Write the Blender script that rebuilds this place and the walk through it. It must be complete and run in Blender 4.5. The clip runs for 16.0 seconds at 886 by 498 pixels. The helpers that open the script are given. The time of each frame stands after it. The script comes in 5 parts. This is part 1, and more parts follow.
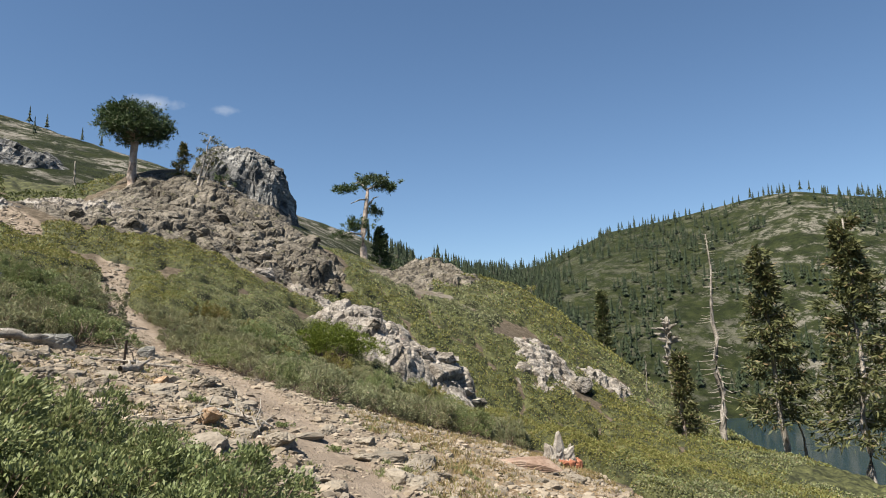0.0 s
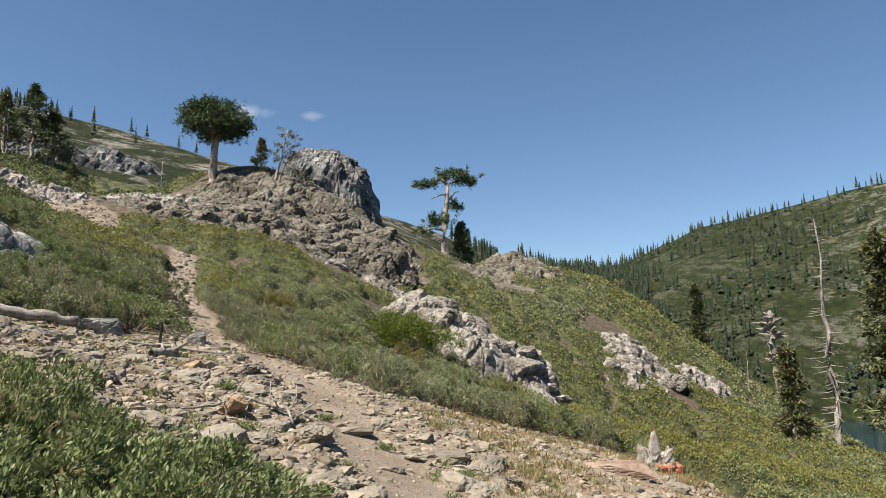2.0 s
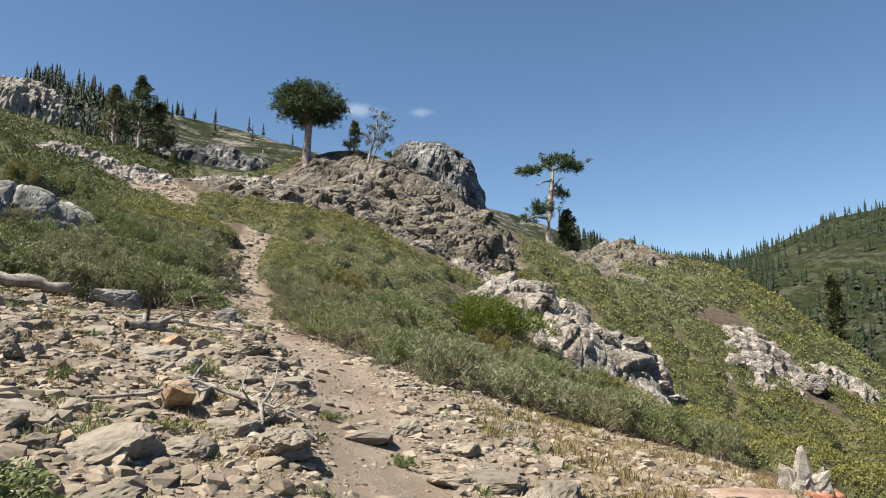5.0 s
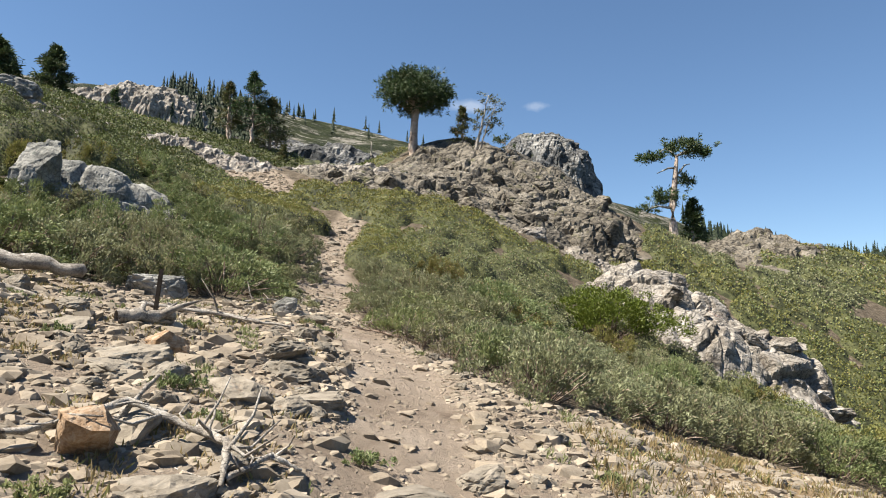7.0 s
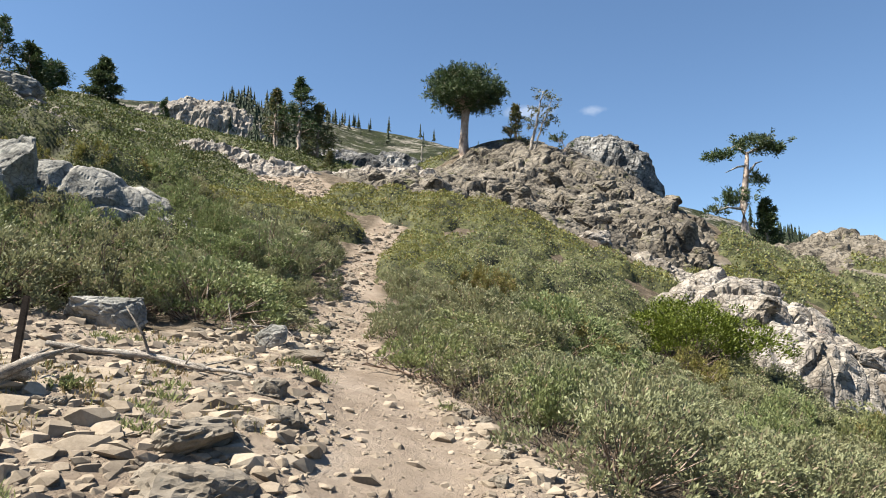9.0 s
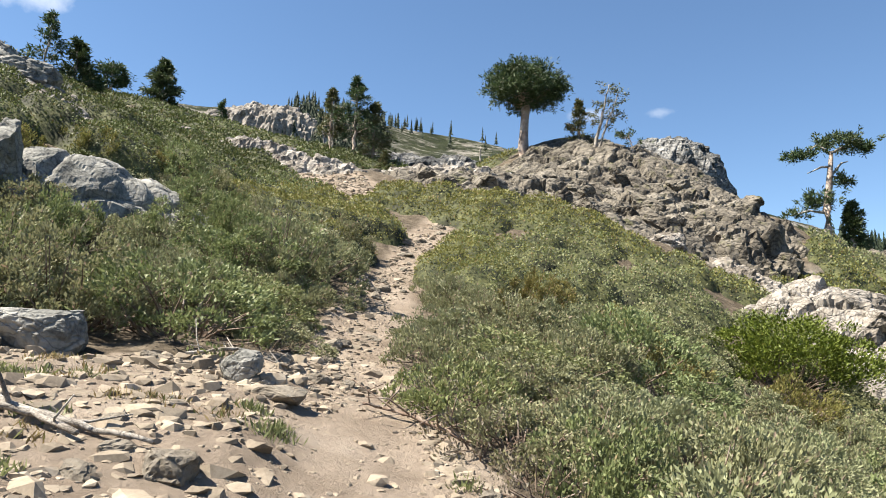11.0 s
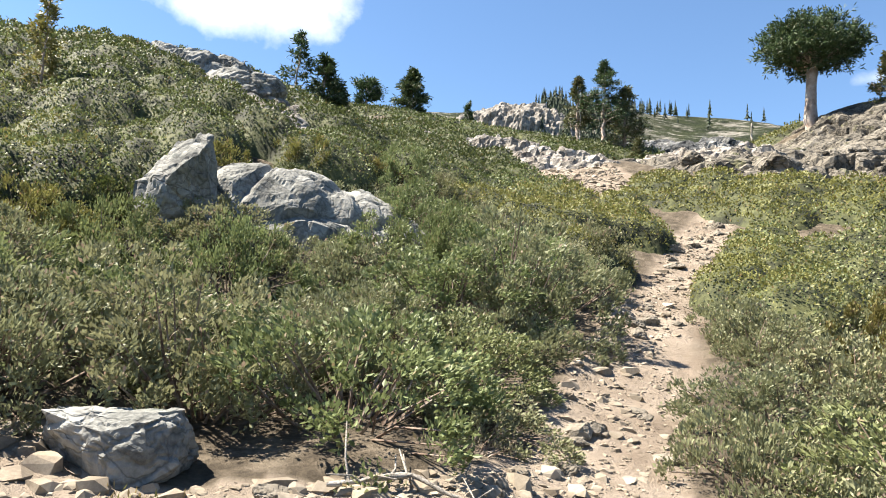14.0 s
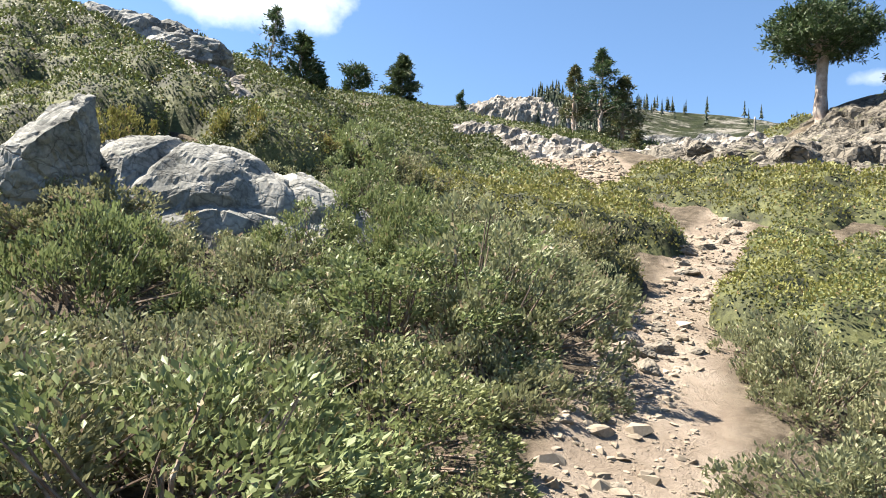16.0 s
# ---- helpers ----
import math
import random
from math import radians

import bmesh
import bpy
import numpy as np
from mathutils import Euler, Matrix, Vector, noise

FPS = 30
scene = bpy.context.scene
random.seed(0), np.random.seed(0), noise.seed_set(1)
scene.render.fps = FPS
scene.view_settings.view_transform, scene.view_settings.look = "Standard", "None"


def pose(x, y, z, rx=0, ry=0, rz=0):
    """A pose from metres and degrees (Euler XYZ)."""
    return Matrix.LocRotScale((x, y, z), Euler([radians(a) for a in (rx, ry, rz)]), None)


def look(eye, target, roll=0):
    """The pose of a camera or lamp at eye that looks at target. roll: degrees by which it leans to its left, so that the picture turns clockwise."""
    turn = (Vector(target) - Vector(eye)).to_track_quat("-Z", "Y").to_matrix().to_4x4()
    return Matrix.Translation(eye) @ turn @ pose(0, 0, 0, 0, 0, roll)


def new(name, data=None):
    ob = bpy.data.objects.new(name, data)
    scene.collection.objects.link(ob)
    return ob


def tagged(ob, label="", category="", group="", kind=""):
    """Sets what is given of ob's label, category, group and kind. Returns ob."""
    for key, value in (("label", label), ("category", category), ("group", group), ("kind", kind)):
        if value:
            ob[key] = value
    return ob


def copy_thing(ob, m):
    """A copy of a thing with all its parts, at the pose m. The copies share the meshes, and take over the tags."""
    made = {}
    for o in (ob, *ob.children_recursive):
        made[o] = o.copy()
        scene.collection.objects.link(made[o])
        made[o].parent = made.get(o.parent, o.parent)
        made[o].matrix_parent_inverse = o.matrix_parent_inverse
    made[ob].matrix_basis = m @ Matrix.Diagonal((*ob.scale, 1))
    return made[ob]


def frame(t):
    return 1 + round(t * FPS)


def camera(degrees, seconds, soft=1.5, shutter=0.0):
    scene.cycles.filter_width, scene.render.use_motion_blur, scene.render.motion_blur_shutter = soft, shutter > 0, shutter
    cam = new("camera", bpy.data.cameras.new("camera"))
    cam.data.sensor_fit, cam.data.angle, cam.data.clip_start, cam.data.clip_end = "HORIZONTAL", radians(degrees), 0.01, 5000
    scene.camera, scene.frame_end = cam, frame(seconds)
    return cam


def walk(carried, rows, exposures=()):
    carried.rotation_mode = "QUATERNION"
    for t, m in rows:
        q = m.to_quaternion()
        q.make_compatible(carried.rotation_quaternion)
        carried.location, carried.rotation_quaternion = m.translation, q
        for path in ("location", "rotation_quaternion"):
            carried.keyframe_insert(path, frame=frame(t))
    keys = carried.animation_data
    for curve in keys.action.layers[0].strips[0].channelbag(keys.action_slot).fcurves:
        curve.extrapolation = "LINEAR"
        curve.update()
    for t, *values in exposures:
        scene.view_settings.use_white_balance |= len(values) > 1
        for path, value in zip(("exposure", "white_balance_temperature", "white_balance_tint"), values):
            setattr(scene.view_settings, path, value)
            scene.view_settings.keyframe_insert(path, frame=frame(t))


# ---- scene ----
cam = camera(64.70, 16.0, soft=1.0)
# seconds, place, turn
PATH = [
    (0, -2.301, -5.809, 1.713, 98.89, 1.25, -21.14),
    (0.5, -2.07, -5.41, 1.651, 99.09, 1.41, -19.7),
    (1, -1.926, -5.015, 1.611, 99.15, 0.59, -17),
    (1.5, -1.769, -4.55, 1.575, 98.7, 0.88, -14.99),
    (2, -1.481, -4.241, 1.497, 98.96, 1.03, -14.19),
    (2.5, -1.243, -3.917, 1.425, 99.08, 0.8, -13.27),
    (3, -1.03, -3.541, 1.394, 98.56, 0.78, -12.27),
    (3.5, -0.829, -3.103, 1.372, 98.4, 0.47, -11.12),
    (4, -0.661, -2.618, 1.372, 98.36, 0.3, -9.19),
    (4.2, -0.577, -2.429, 1.352, 98.53, 0.19, -8.37),
    (6.3, 0.009, -0.081, 1.348, 98.31, -0.68, 0.61),
    (6.5, 0.034, 0.198, 1.364, 98.08, -0.84, 1.83),
    (7, 0.077, 0.779, 1.446, 98.11, -1.09, 4),
    (7.5, 0.129, 1.421, 1.501, 98.15, -1.12, 5.06),
    (8, 0.073, 2.114, 1.58, 98.06, -1.2, 6.66),
    (8.5, 0.069, 2.673, 1.733, 98.51, -1.39, 8.11),
    (8.7, 0.091, 2.934, 1.766, 98.57, -1.17, 8.45),
    (10.8, 0.077, 5, 2.093, 99.22, -1.94, 11.39),
    (11, 0.042, 5.247, 2.091, 98.86, -2.12, 13.72),
    (11.5, -0.074, 5.813, 2.241, 98.08, -2.35, 20.53),
    (12, -0.199, 6.304, 2.368, 98.2, -2.78, 25.11),
    (12.5, -0.494, 6.673, 2.432, 98.14, -3.5, 29.89),
    (13, -0.727, 7, 2.689, 98.29, -3.13, 33.24),
    (13.5, -0.803, 7.35, 2.741, 98.1, -2.52, 34.25),
    (14, -0.916, 7.729, 2.79, 97.52, -2.95, 34.35),
    (14.5, -1.114, 8.203, 2.874, 96.83, -3.14, 34.25),
    (15, -1.269, 8.642, 2.921, 97.1, -2.69, 34.12),
    (15.5, -1.426, 9.124, 2.996, 97.2, -3.56, 33.82),
    (16, -1.692, 9.566, 3.134, 97.04, -3.64, 33.83),
]
walk(cam, [(t, pose(*p)) for t, *p in PATH], exposures=[(0.0, 1.11), (4.2, 1.15), (8.0, 1.46), (11.0, 1.66), (13.0, 1.91), (16.0, 2.05)])

# ---- daylight ----
SUN_LEFT, SUN_HIGH = 116.0, 57.0   # degrees left of +y, above the horizon
world = bpy.data.worlds.new("world")
scene.world = world
world.use_nodes = True
wn = world.node_tree
sky = wn.nodes.new("ShaderNodeTexSky")
sky.sky_type, sky.sun_disc = "NISHITA", False
sky.sun_elevation, sky.sun_rotation = radians(SUN_HIGH), radians(-SUN_LEFT)
sky.altitude, sky.air_density, sky.dust_density, sky.ozone_density = 1800, 1.1, 0.1, 2.2
tint = wn.nodes.new("ShaderNodeHueSaturation")
tint.inputs["Saturation"].default_value, tint.inputs["Hue"].default_value = 1.06, 0.498
wn.links.new(sky.outputs["Color"], tint.inputs["Color"])
wn.links.new(tint.outputs["Color"], wn.nodes["Background"].inputs["Color"])
wn.nodes["Background"].inputs["Strength"].default_value = 0.06
sun = new("sun", bpy.data.lights.new("sun", "SUN"))
sun.data.energy, sun.data.angle, sun.data.color = 5.0, radians(0.55), (1.0, 0.92, 0.79)
sd = Vector((-math.sin(radians(SUN_LEFT)) * math.cos(radians(SUN_HIGH)), math.cos(radians(SUN_LEFT)) * math.cos(radians(SUN_HIGH)), math.sin(radians(SUN_HIGH))))
sun.matrix_world = look(sd * 50, (0, 0, 0))


# ---- materials ----
def surface(name, stops, size, rough=0.9, bump=0.4, fine=None, spots=None, vary=0.0, local=False, island=False, cracks=None):
    """Two scales of noise over a colour ramp; spots: (colour, size, threshold) of a second mineral or lichen; cracks: (size, depth) of joints."""
    m = bpy.data.materials.new(name)
    m.use_nodes = True
    nt, N, L = m.node_tree, m.node_tree.nodes, m.node_tree.links
    b = N["Principled BSDF"]
    b.inputs["Roughness"].default_value = rough
    b.inputs["Specular IOR Level"].default_value = 0.25
    if local:
        co = N.new("ShaderNodeTexCoord").outputs["Object"]
        info = N.new("ShaderNodeObjectInfo")
        add = N.new("ShaderNodeVectorMath")
        mul = N.new("ShaderNodeMath")
        mul.operation, mul.inputs[1].default_value = "MULTIPLY", 37.0
        L.new(info.outputs["Random"], mul.inputs[0])
        L.new(co, add.inputs[0])
        L.new(mul.outputs[0], add.inputs[1])
        co = add.outputs[0]
    else:
        co = N.new("ShaderNodeNewGeometry").outputs["Position"]

    def tex(sz, detail=6.0, roughness=0.6):
        n = N.new("ShaderNodeTexNoise")
        n.inputs["Scale"].default_value = 1.0 / sz
        n.inputs["Detail"].default_value = detail
        n.inputs["Roughness"].default_value = roughness
        L.new(co, n.inputs["Vector"])
        return n.outputs["Fac"]

    big, small = tex(size), tex(fine or size / 9, 4.0, 0.7)
    mix = N.new("ShaderNodeMath")
    mix.operation, mix.inputs[1].default_value, mix.inputs[2].default_value = "MULTIPLY_ADD", 0.45, -0.225
    L.new(small, mix.inputs[0])
    tot = N.new("ShaderNodeMath")
    tot.operation = "ADD"
    L.new(big, tot.inputs[0])
    L.new(mix.outputs[0], tot.inputs[1])
    ramp = N.new("ShaderNodeValToRGB")
    el = ramp.color_ramp.elements
    while len(el) < len(stops):
        el.new(0.5)
    for e, (p, c) in zip(el, stops):
        e.position, e.color = p, (*c, 1)
    L.new(tot.outputs[0], ramp.inputs["Fac"])
    col = ramp.outputs["Color"]
    for c, sz, thr in spots or ():
        f = tex(sz, 5.0, 0.65)
        r2 = N.new("ShaderNodeValToRGB")
        r2.color_ramp.elements[0].position, r2.color_ramp.elements[1].position = thr, thr + 0.09
        L.new(f, r2.inputs["Fac"])
        mx = N.new("ShaderNodeMix")
        mx.data_type = "RGBA"
        L.new(r2.outputs["Color"], mx.inputs["Factor"])
        L.new(col, mx.inputs["A"])
        mx.inputs["B"].default_value = (*c, 1)
        col = mx.outputs["Result"]
    relief = tot.outputs[0]
    if cracks:
        warp = N.new("ShaderNodeTexNoise")
        warp.inputs["Scale"].default_value, warp.inputs["Detail"].default_value = 1.6 / cracks[0], 4.0
        L.new(co, warp.inputs["Vector"])
        bent = N.new("ShaderNodeVectorMath")
        bent.operation, bent.inputs[1].default_value = "MULTIPLY_ADD", (cracks[0] * 0.9,) * 3
        L.new(warp.outputs["Color"], bent.inputs[0])
        L.new(co, bent.inputs[2])
        flat = N.new("ShaderNodeMapping")
        flat.inputs["Rotation"].default_value, flat.inputs["Scale"].default_value = (0.3, 0.55, 0.2), (0.6, 1.0, 1.7)
        L.new(bent.outputs[0], flat.inputs["Vector"])
        for size_k, wide in ((cracks[0], 0.05), (cracks[0] * 0.37, 0.07)):
            vor = N.new("ShaderNodeTexVoronoi")
            vor.feature = "DISTANCE_TO_EDGE"
            vor.inputs["Scale"].default_value = 1.0 / size_k
            L.new(flat.outputs["Vector"], vor.inputs["Vector"])
            gap = N.new("ShaderNodeMapRange")
            gap.inputs["From Max"].default_value = wide
            gap.inputs["To Min"].default_value = 1 - cracks[1]
            L.new(vor.outputs["Distance"], gap.inputs["Value"])
            dim = N.new("ShaderNodeMix")
            dim.data_type, dim.blend_type = "RGBA", "MULTIPLY"
            dim.inputs["Factor"].default_value = 0.75
            L.new(col, dim.inputs["A"])
            L.new(gap.outputs["Result"], dim.inputs["B"])
            col = dim.outputs["Result"]
            low = N.new("ShaderNodeMath")
            low.operation = "MULTIPLY"
            L.new(relief, low.inputs[0])
            L.new(gap.outputs["Result"], low.inputs[1])
            relief = low.outputs[0]
    if vary:
        hsv = N.new("ShaderNodeHueSaturation")
        rr = N.new("ShaderNodeMapRange")
        rr.inputs["To Min"].default_value, rr.inputs["To Max"].default_value = 1 - vary, 1 + vary
        src = N.new("ShaderNodeNewGeometry").outputs["Random Per Island"] if island else N.new("ShaderNodeObjectInfo").outputs["Random"]
        L.new(src, rr.inputs["Value"])
        L.new(rr.outputs["Result"], hsv.inputs["Value"])
        L.new(col, hsv.inputs["Color"])
        col = hsv.outputs["Color"]
    L.new(col, b.inputs["Base Color"])
    if bump:
        bp = N.new("ShaderNodeBump")
        bp.inputs["Strength"].default_value = bump
        bp.inputs["Distance"].default_value = (fine or size / 9) * 0.5
        L.new(relief, bp.inputs["Height"])
        L.new(bp.outputs["Normal"], b.inputs["Normal"])
    return m


def foliage(name, dark, light, dry, dry_share=0.06, through_light=0.25, rough=0.48):
    """Leaves: a colour per leaf, a drift per plant, a few dry ones, some light passing through."""
    m = bpy.data.materials.new(name)
    m.use_nodes = True
    N, L = m.node_tree.nodes, m.node_tree.links
    b = N["Principled BSDF"]
    b.inputs["Roughness"].default_value = rough
    b.inputs["Specular IOR Level"].default_value = 0.24
    geo, info = N.new("ShaderNodeNewGeometry"), N.new("ShaderNodeObjectInfo")
    patch = N.new("ShaderNodeTexNoise")
    patch.inputs["Scale"].default_value, patch.inputs["Detail"].default_value = 0.8, 3.0
    L.new(geo.outputs["Position"], patch.inputs["Vector"])
    ramp = N.new("ShaderNodeValToRGB")
    el = ramp.color_ramp.elements
    el.new(0.5)
    el[0].position, el[0].color = 0.0, (*dark, 1)
    el[1].position, el[1].color = 1 - dry_share - 0.02, (*light, 1)
    el[2].position, el[2].color = 1 - dry_share + 0.02, (*dry, 1)
    L.new(geo.outputs["Random Per Island"], ramp.inputs["Fac"])
    hsv = N.new("ShaderNodeHueSaturation")
    r1 = N.new("ShaderNodeMapRange")
    r1.inputs["From Min"].default_value, r1.inputs["From Max"].default_value = 0.3, 0.7
    r1.inputs["To Min"].default_value, r1.inputs["To Max"].default_value = 0.76, 1.26
    tuft = N.new("ShaderNodeTexNoise")
    tuft.inputs["Scale"].default_value, tuft.inputs["Detail"].default_value = 4.5, 2.0
    L.new(geo.outputs["Position"], tuft.inputs["Vector"])
    both = N.new("ShaderNodeMix")
    both.inputs["Factor"].default_value = 0.45
    L.new(patch.outputs["Fac"], both.inputs["A"])
    L.new(tuft.outputs["Fac"], both.inputs["B"])
    L.new(both.outputs["Result"], r1.inputs["Value"])
    r2 = N.new("ShaderNodeMapRange")
    r2.inputs["To Min"].default_value, r2.inputs["To Max"].default_value = 0.485, 0.515
    L.new(info.outputs["Random"], r2.inputs["Value"])
    L.new(r1.outputs["Result"], hsv.inputs["Value"])
    L.new(r2.outputs["Result"], hsv.inputs["Hue"])
    L.new(ramp.outputs["Color"], hsv.inputs["Color"])
    L.new(hsv.outputs["Color"], b.inputs["Base Color"])
    tr = N.new("ShaderNodeBsdfTranslucent")
    L.new(hsv.outputs["Color"], tr.inputs["Color"])
    mx = N.new("ShaderNodeMixShader")
    mx.inputs["Fac"].default_value = through_light
    L.new(b.outputs["BSDF"], mx.inputs[1])
    L.new(tr.outputs["BSDF"], mx.inputs[2])
    L.new(mx.outputs["Shader"], N["Material Output"].inputs["Surface"])
    return m


ROCK_KNOLL = surface("knoll_rock", [(0.3, (0.053, 0.046, 0.037)), (0.43, (0.120, 0.105, 0.084)), (0.58, (0.182, 0.162, 0.132)), (0.75, (0.275, 0.249, 0.211))], 1.7, bump=1.0, fine=0.12,
                     spots=[((0.112, 0.108, 0.057), 0.7, 0.58), ((0.189, 0.138, 0.107), 2.6, 0.66)], cracks=(0.9, 0.75))
ROCK_PALE = surface("pale_rock", [(0.3, (0.095, 0.079, 0.064)), (0.43, (0.210, 0.187, 0.159)), (0.58, (0.305, 0.280, 0.249)), (0.75, (0.408, 0.382, 0.350))], 0.8, bump=0.9, fine=0.09,
                    spots=[((0.255, 0.172, 0.140), 1.2, 0.62), ((0.127, 0.121, 0.095), 0.5, 0.63)], cracks=(0.75, 0.7))
ROCK_GREY = surface("grey_rock", [(0.3, (0.072, 0.073, 0.070)), (0.43, (0.163, 0.163, 0.150)), (0.57, (0.253, 0.249, 0.231)), (0.74, (0.349, 0.343, 0.319))], 0.5, bump=0.8, fine=0.045,
                    spots=[((0.090, 0.105, 0.093), 0.35, 0.61), ((0.060, 0.060, 0.054), 0.2, 0.66)], cracks=(0.6, 0.5))
ROCK_CLIFF = surface("cliff_rock", [(0.34, (0.049, 0.051, 0.052)), (0.46, (0.118, 0.119, 0.119)), (0.58, (0.216, 0.212, 0.203)), (0.7, (0.353, 0.347, 0.327))], 7, bump=1.0, fine=0.9,
                     spots=[((0.058, 0.072, 0.033), 6.0, 0.62)], cracks=(4.5, 0.75))
STONE = surface("loose_stone", [(0.28, (0.096, 0.081, 0.065)), (0.45, (0.172, 0.150, 0.119)), (0.6, (0.211, 0.185, 0.150)), (0.8, (0.258, 0.233, 0.195))], 0.22, bump=0.8, fine=0.025, vary=0.22, local=True,
                spots=[((0.201, 0.128, 0.076), 0.6, 0.64), ((0.124, 0.121, 0.107), 0.3, 0.6)])
STONE_ORANGE = surface("orange_stone", [(0.3, (0.148, 0.091, 0.051)), (0.5, (0.284, 0.193, 0.120)), (0.7, (0.352, 0.295, 0.227))], 0.16, bump=0.5, fine=0.03, local=True)
STONE_RED = surface("red_slab", [(0.3, (0.142, 0.090, 0.065)), (0.5, (0.258, 0.181, 0.136)), (0.7, (0.323, 0.264, 0.212))], 0.5, bump=0.5, fine=0.06)
PEBBLE = surface("pebbles", [(0.3, (0.138, 0.112, 0.085)), (0.5, (0.221, 0.184, 0.139)), (0.7, (0.293, 0.253, 0.202))], 0.4, bump=0.4, fine=0.02, vary=0.25, island=True)
BARK_GREY = surface("weathered_wood", [(0.3, (0.138, 0.117, 0.096)), (0.5, (0.289, 0.261, 0.227)), (0.7, (0.413, 0.392, 0.358))], 0.25, bump=0.9, fine=0.015, spots=[((0.112, 0.090, 0.073), 0.07, 0.6)], cracks=(0.09, 0.6))
BARK_PINK = surface("pine_bark", [(0.3, (0.175, 0.125, 0.095)), (0.5, (0.365, 0.292, 0.245)), (0.7, (0.468, 0.402, 0.351))], 0.35, bump=0.8, fine=0.05)
BARK_DARK = surface("twig_bark", [(0.3, (0.077, 0.052, 0.039)), (0.5, (0.168, 0.123, 0.094)), (0.7, (0.271, 0.238, 0.206))], 0.12, bump=0.3, fine=0.02)
BARK_RED = surface("rotten_wood", [(0.3, (0.112, 0.043, 0.026)), (0.5, (0.258, 0.103, 0.060)), (0.7, (0.387, 0.292, 0.241))], 0.2, bump=0.7, fine=0.02)
POST_WOOD = surface("stake_wood", [(0.3, (0.022, 0.017, 0.013)), (0.6, (0.069, 0.052, 0.039)), (0.8, (0.129, 0.103, 0.077))], 0.1, bump=0.4, fine=0.01)
SAGE = foliage("sage_leaves", (0.147, 0.155, 0.082), (0.251, 0.260, 0.144), (0.279, 0.215, 0.153), 0.05, 0.28, 0.5)
OLIVE = foliage("olive_leaves", (0.120, 0.115, 0.031), (0.219, 0.201, 0.071), (0.232, 0.156, 0.082), 0.05, 0.28, 0.5)
GREEN = foliage("green_leaves", (0.113, 0.137, 0.052), (0.212, 0.241, 0.108), (0.262, 0.203, 0.120), 0.03, 0.28, 0.48)
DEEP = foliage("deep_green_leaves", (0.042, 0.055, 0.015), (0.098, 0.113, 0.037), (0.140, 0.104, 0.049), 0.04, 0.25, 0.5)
# greens of the sheet below the leaves, darkened as shade in the gaps
CANOPY_SHADE = surface("shrub_canopy", [(0.3, (0.009, 0.010, 0.004)), (0.45, (0.031, 0.035, 0.014)), (0.6, (0.075, 0.080, 0.031)), (0.75, (0.123, 0.125, 0.053))], 0.5, bump=1.0, fine=0.07, rough=0.8)
LIME = foliage("lime_leaves", (0.072, 0.090, 0.010), (0.156, 0.182, 0.030), (0.162, 0.158, 0.034), 0.02, 0.2)
GREYTWIG = foliage("grey_dry_leaves", (0.116, 0.096, 0.071), (0.232, 0.203, 0.151), (0.162, 0.149, 0.077), 0.3, 0.1)
NEEDLE = foliage("pine_needles", (0.025, 0.043, 0.018), (0.078, 0.112, 0.044), (0.100, 0.100, 0.048), 0.05, 0.2, 0.5)
NEEDLE_PALE = foliage("fir_needles", (0.046, 0.056, 0.022), (0.130, 0.139, 0.058), (0.169, 0.130, 0.068), 0.08, 0.2, 0.5)
NEEDLE_FAR = foliage("far_needles", (0.018, 0.028, 0.015), (0.035, 0.050, 0.023), (0.058, 0.058, 0.039), 0.04, 0.05, 0.7)
DRYGRASS = foliage("dry_grass", (0.169, 0.126, 0.054), (0.301, 0.241, 0.120), (0.144, 0.150, 0.054), 0.25, 0.25, 0.7)


# ---- the lie of the land ----
def smooth(a, b, v):
    v = np.clip((v - a) / (b - a), 0, 1)
    return v * v * (3 - 2 * v)


def lattice(x, y, seed=0):
    """Smooth value noise, 0 to 1."""
    xi, yi = np.floor(x).astype(np.int64), np.floor(y).astype(np.int64)
    fx, fy = x - xi, y - yi
    fx, fy = fx * fx * (3 - 2 * fx), fy * fy * (3 - 2 * fy)

    def corner(a, b):
        h = np.sin(a * 127.1 + b * 311.7 + seed * 74.7) * 43758.5453
        return h - np.floor(h)
    return (corner(xi, yi) * (1 - fx) + corner(xi + 1, yi) * fx) * (1 - fy) + (corner(xi, yi + 1) * (1 - fx) + corner(xi + 1, yi + 1) * fx) * fy


def fbm(x, y, size, octaves=4, seed=0):
    """Layered noise about 0, roughly -0.5 to 0.5."""
    out, amp, tot = 0.0, 1.0, 0.0
    for k in range(octaves):
        out = out + amp * (lattice(x / size, y / size, seed + k) - 0.5)
        tot, amp, size = tot + amp, amp * 0.5, size / 2.03
    return out / tot


SLOPE = (2.4732, -0.3002, 0.1721)
# swells and hollows of the hillside: x, y, reach, height
SWELLS = [
    (30, 80, 16.5, 3.98),
    (8, 10, 16.5, -3.29),
    (50, 32, 16.5, -3.64),
    (30, 58, 16.5, 3.27),
    (-40, 80, 16.5, -6.23),
    (-18, -10, 16.5, 0.05),
    (-18, 32, 16.5, 0.79),
    (30, 10, 16.5, 0.16),
    (50, 58, 16.5, -2.91),
    (50, 10, 16.5, -1.49),
    (8, 32, 16.5, 1.56),
    (8, 58, 16.5, -0.97),
    (30, -10, 16.5, 1.27),
    (-27, 33, 6.0, -1.7),
    (-25, 12, 5.0, -2.2),
    (-42, 27, 10.0, -5.0),
]
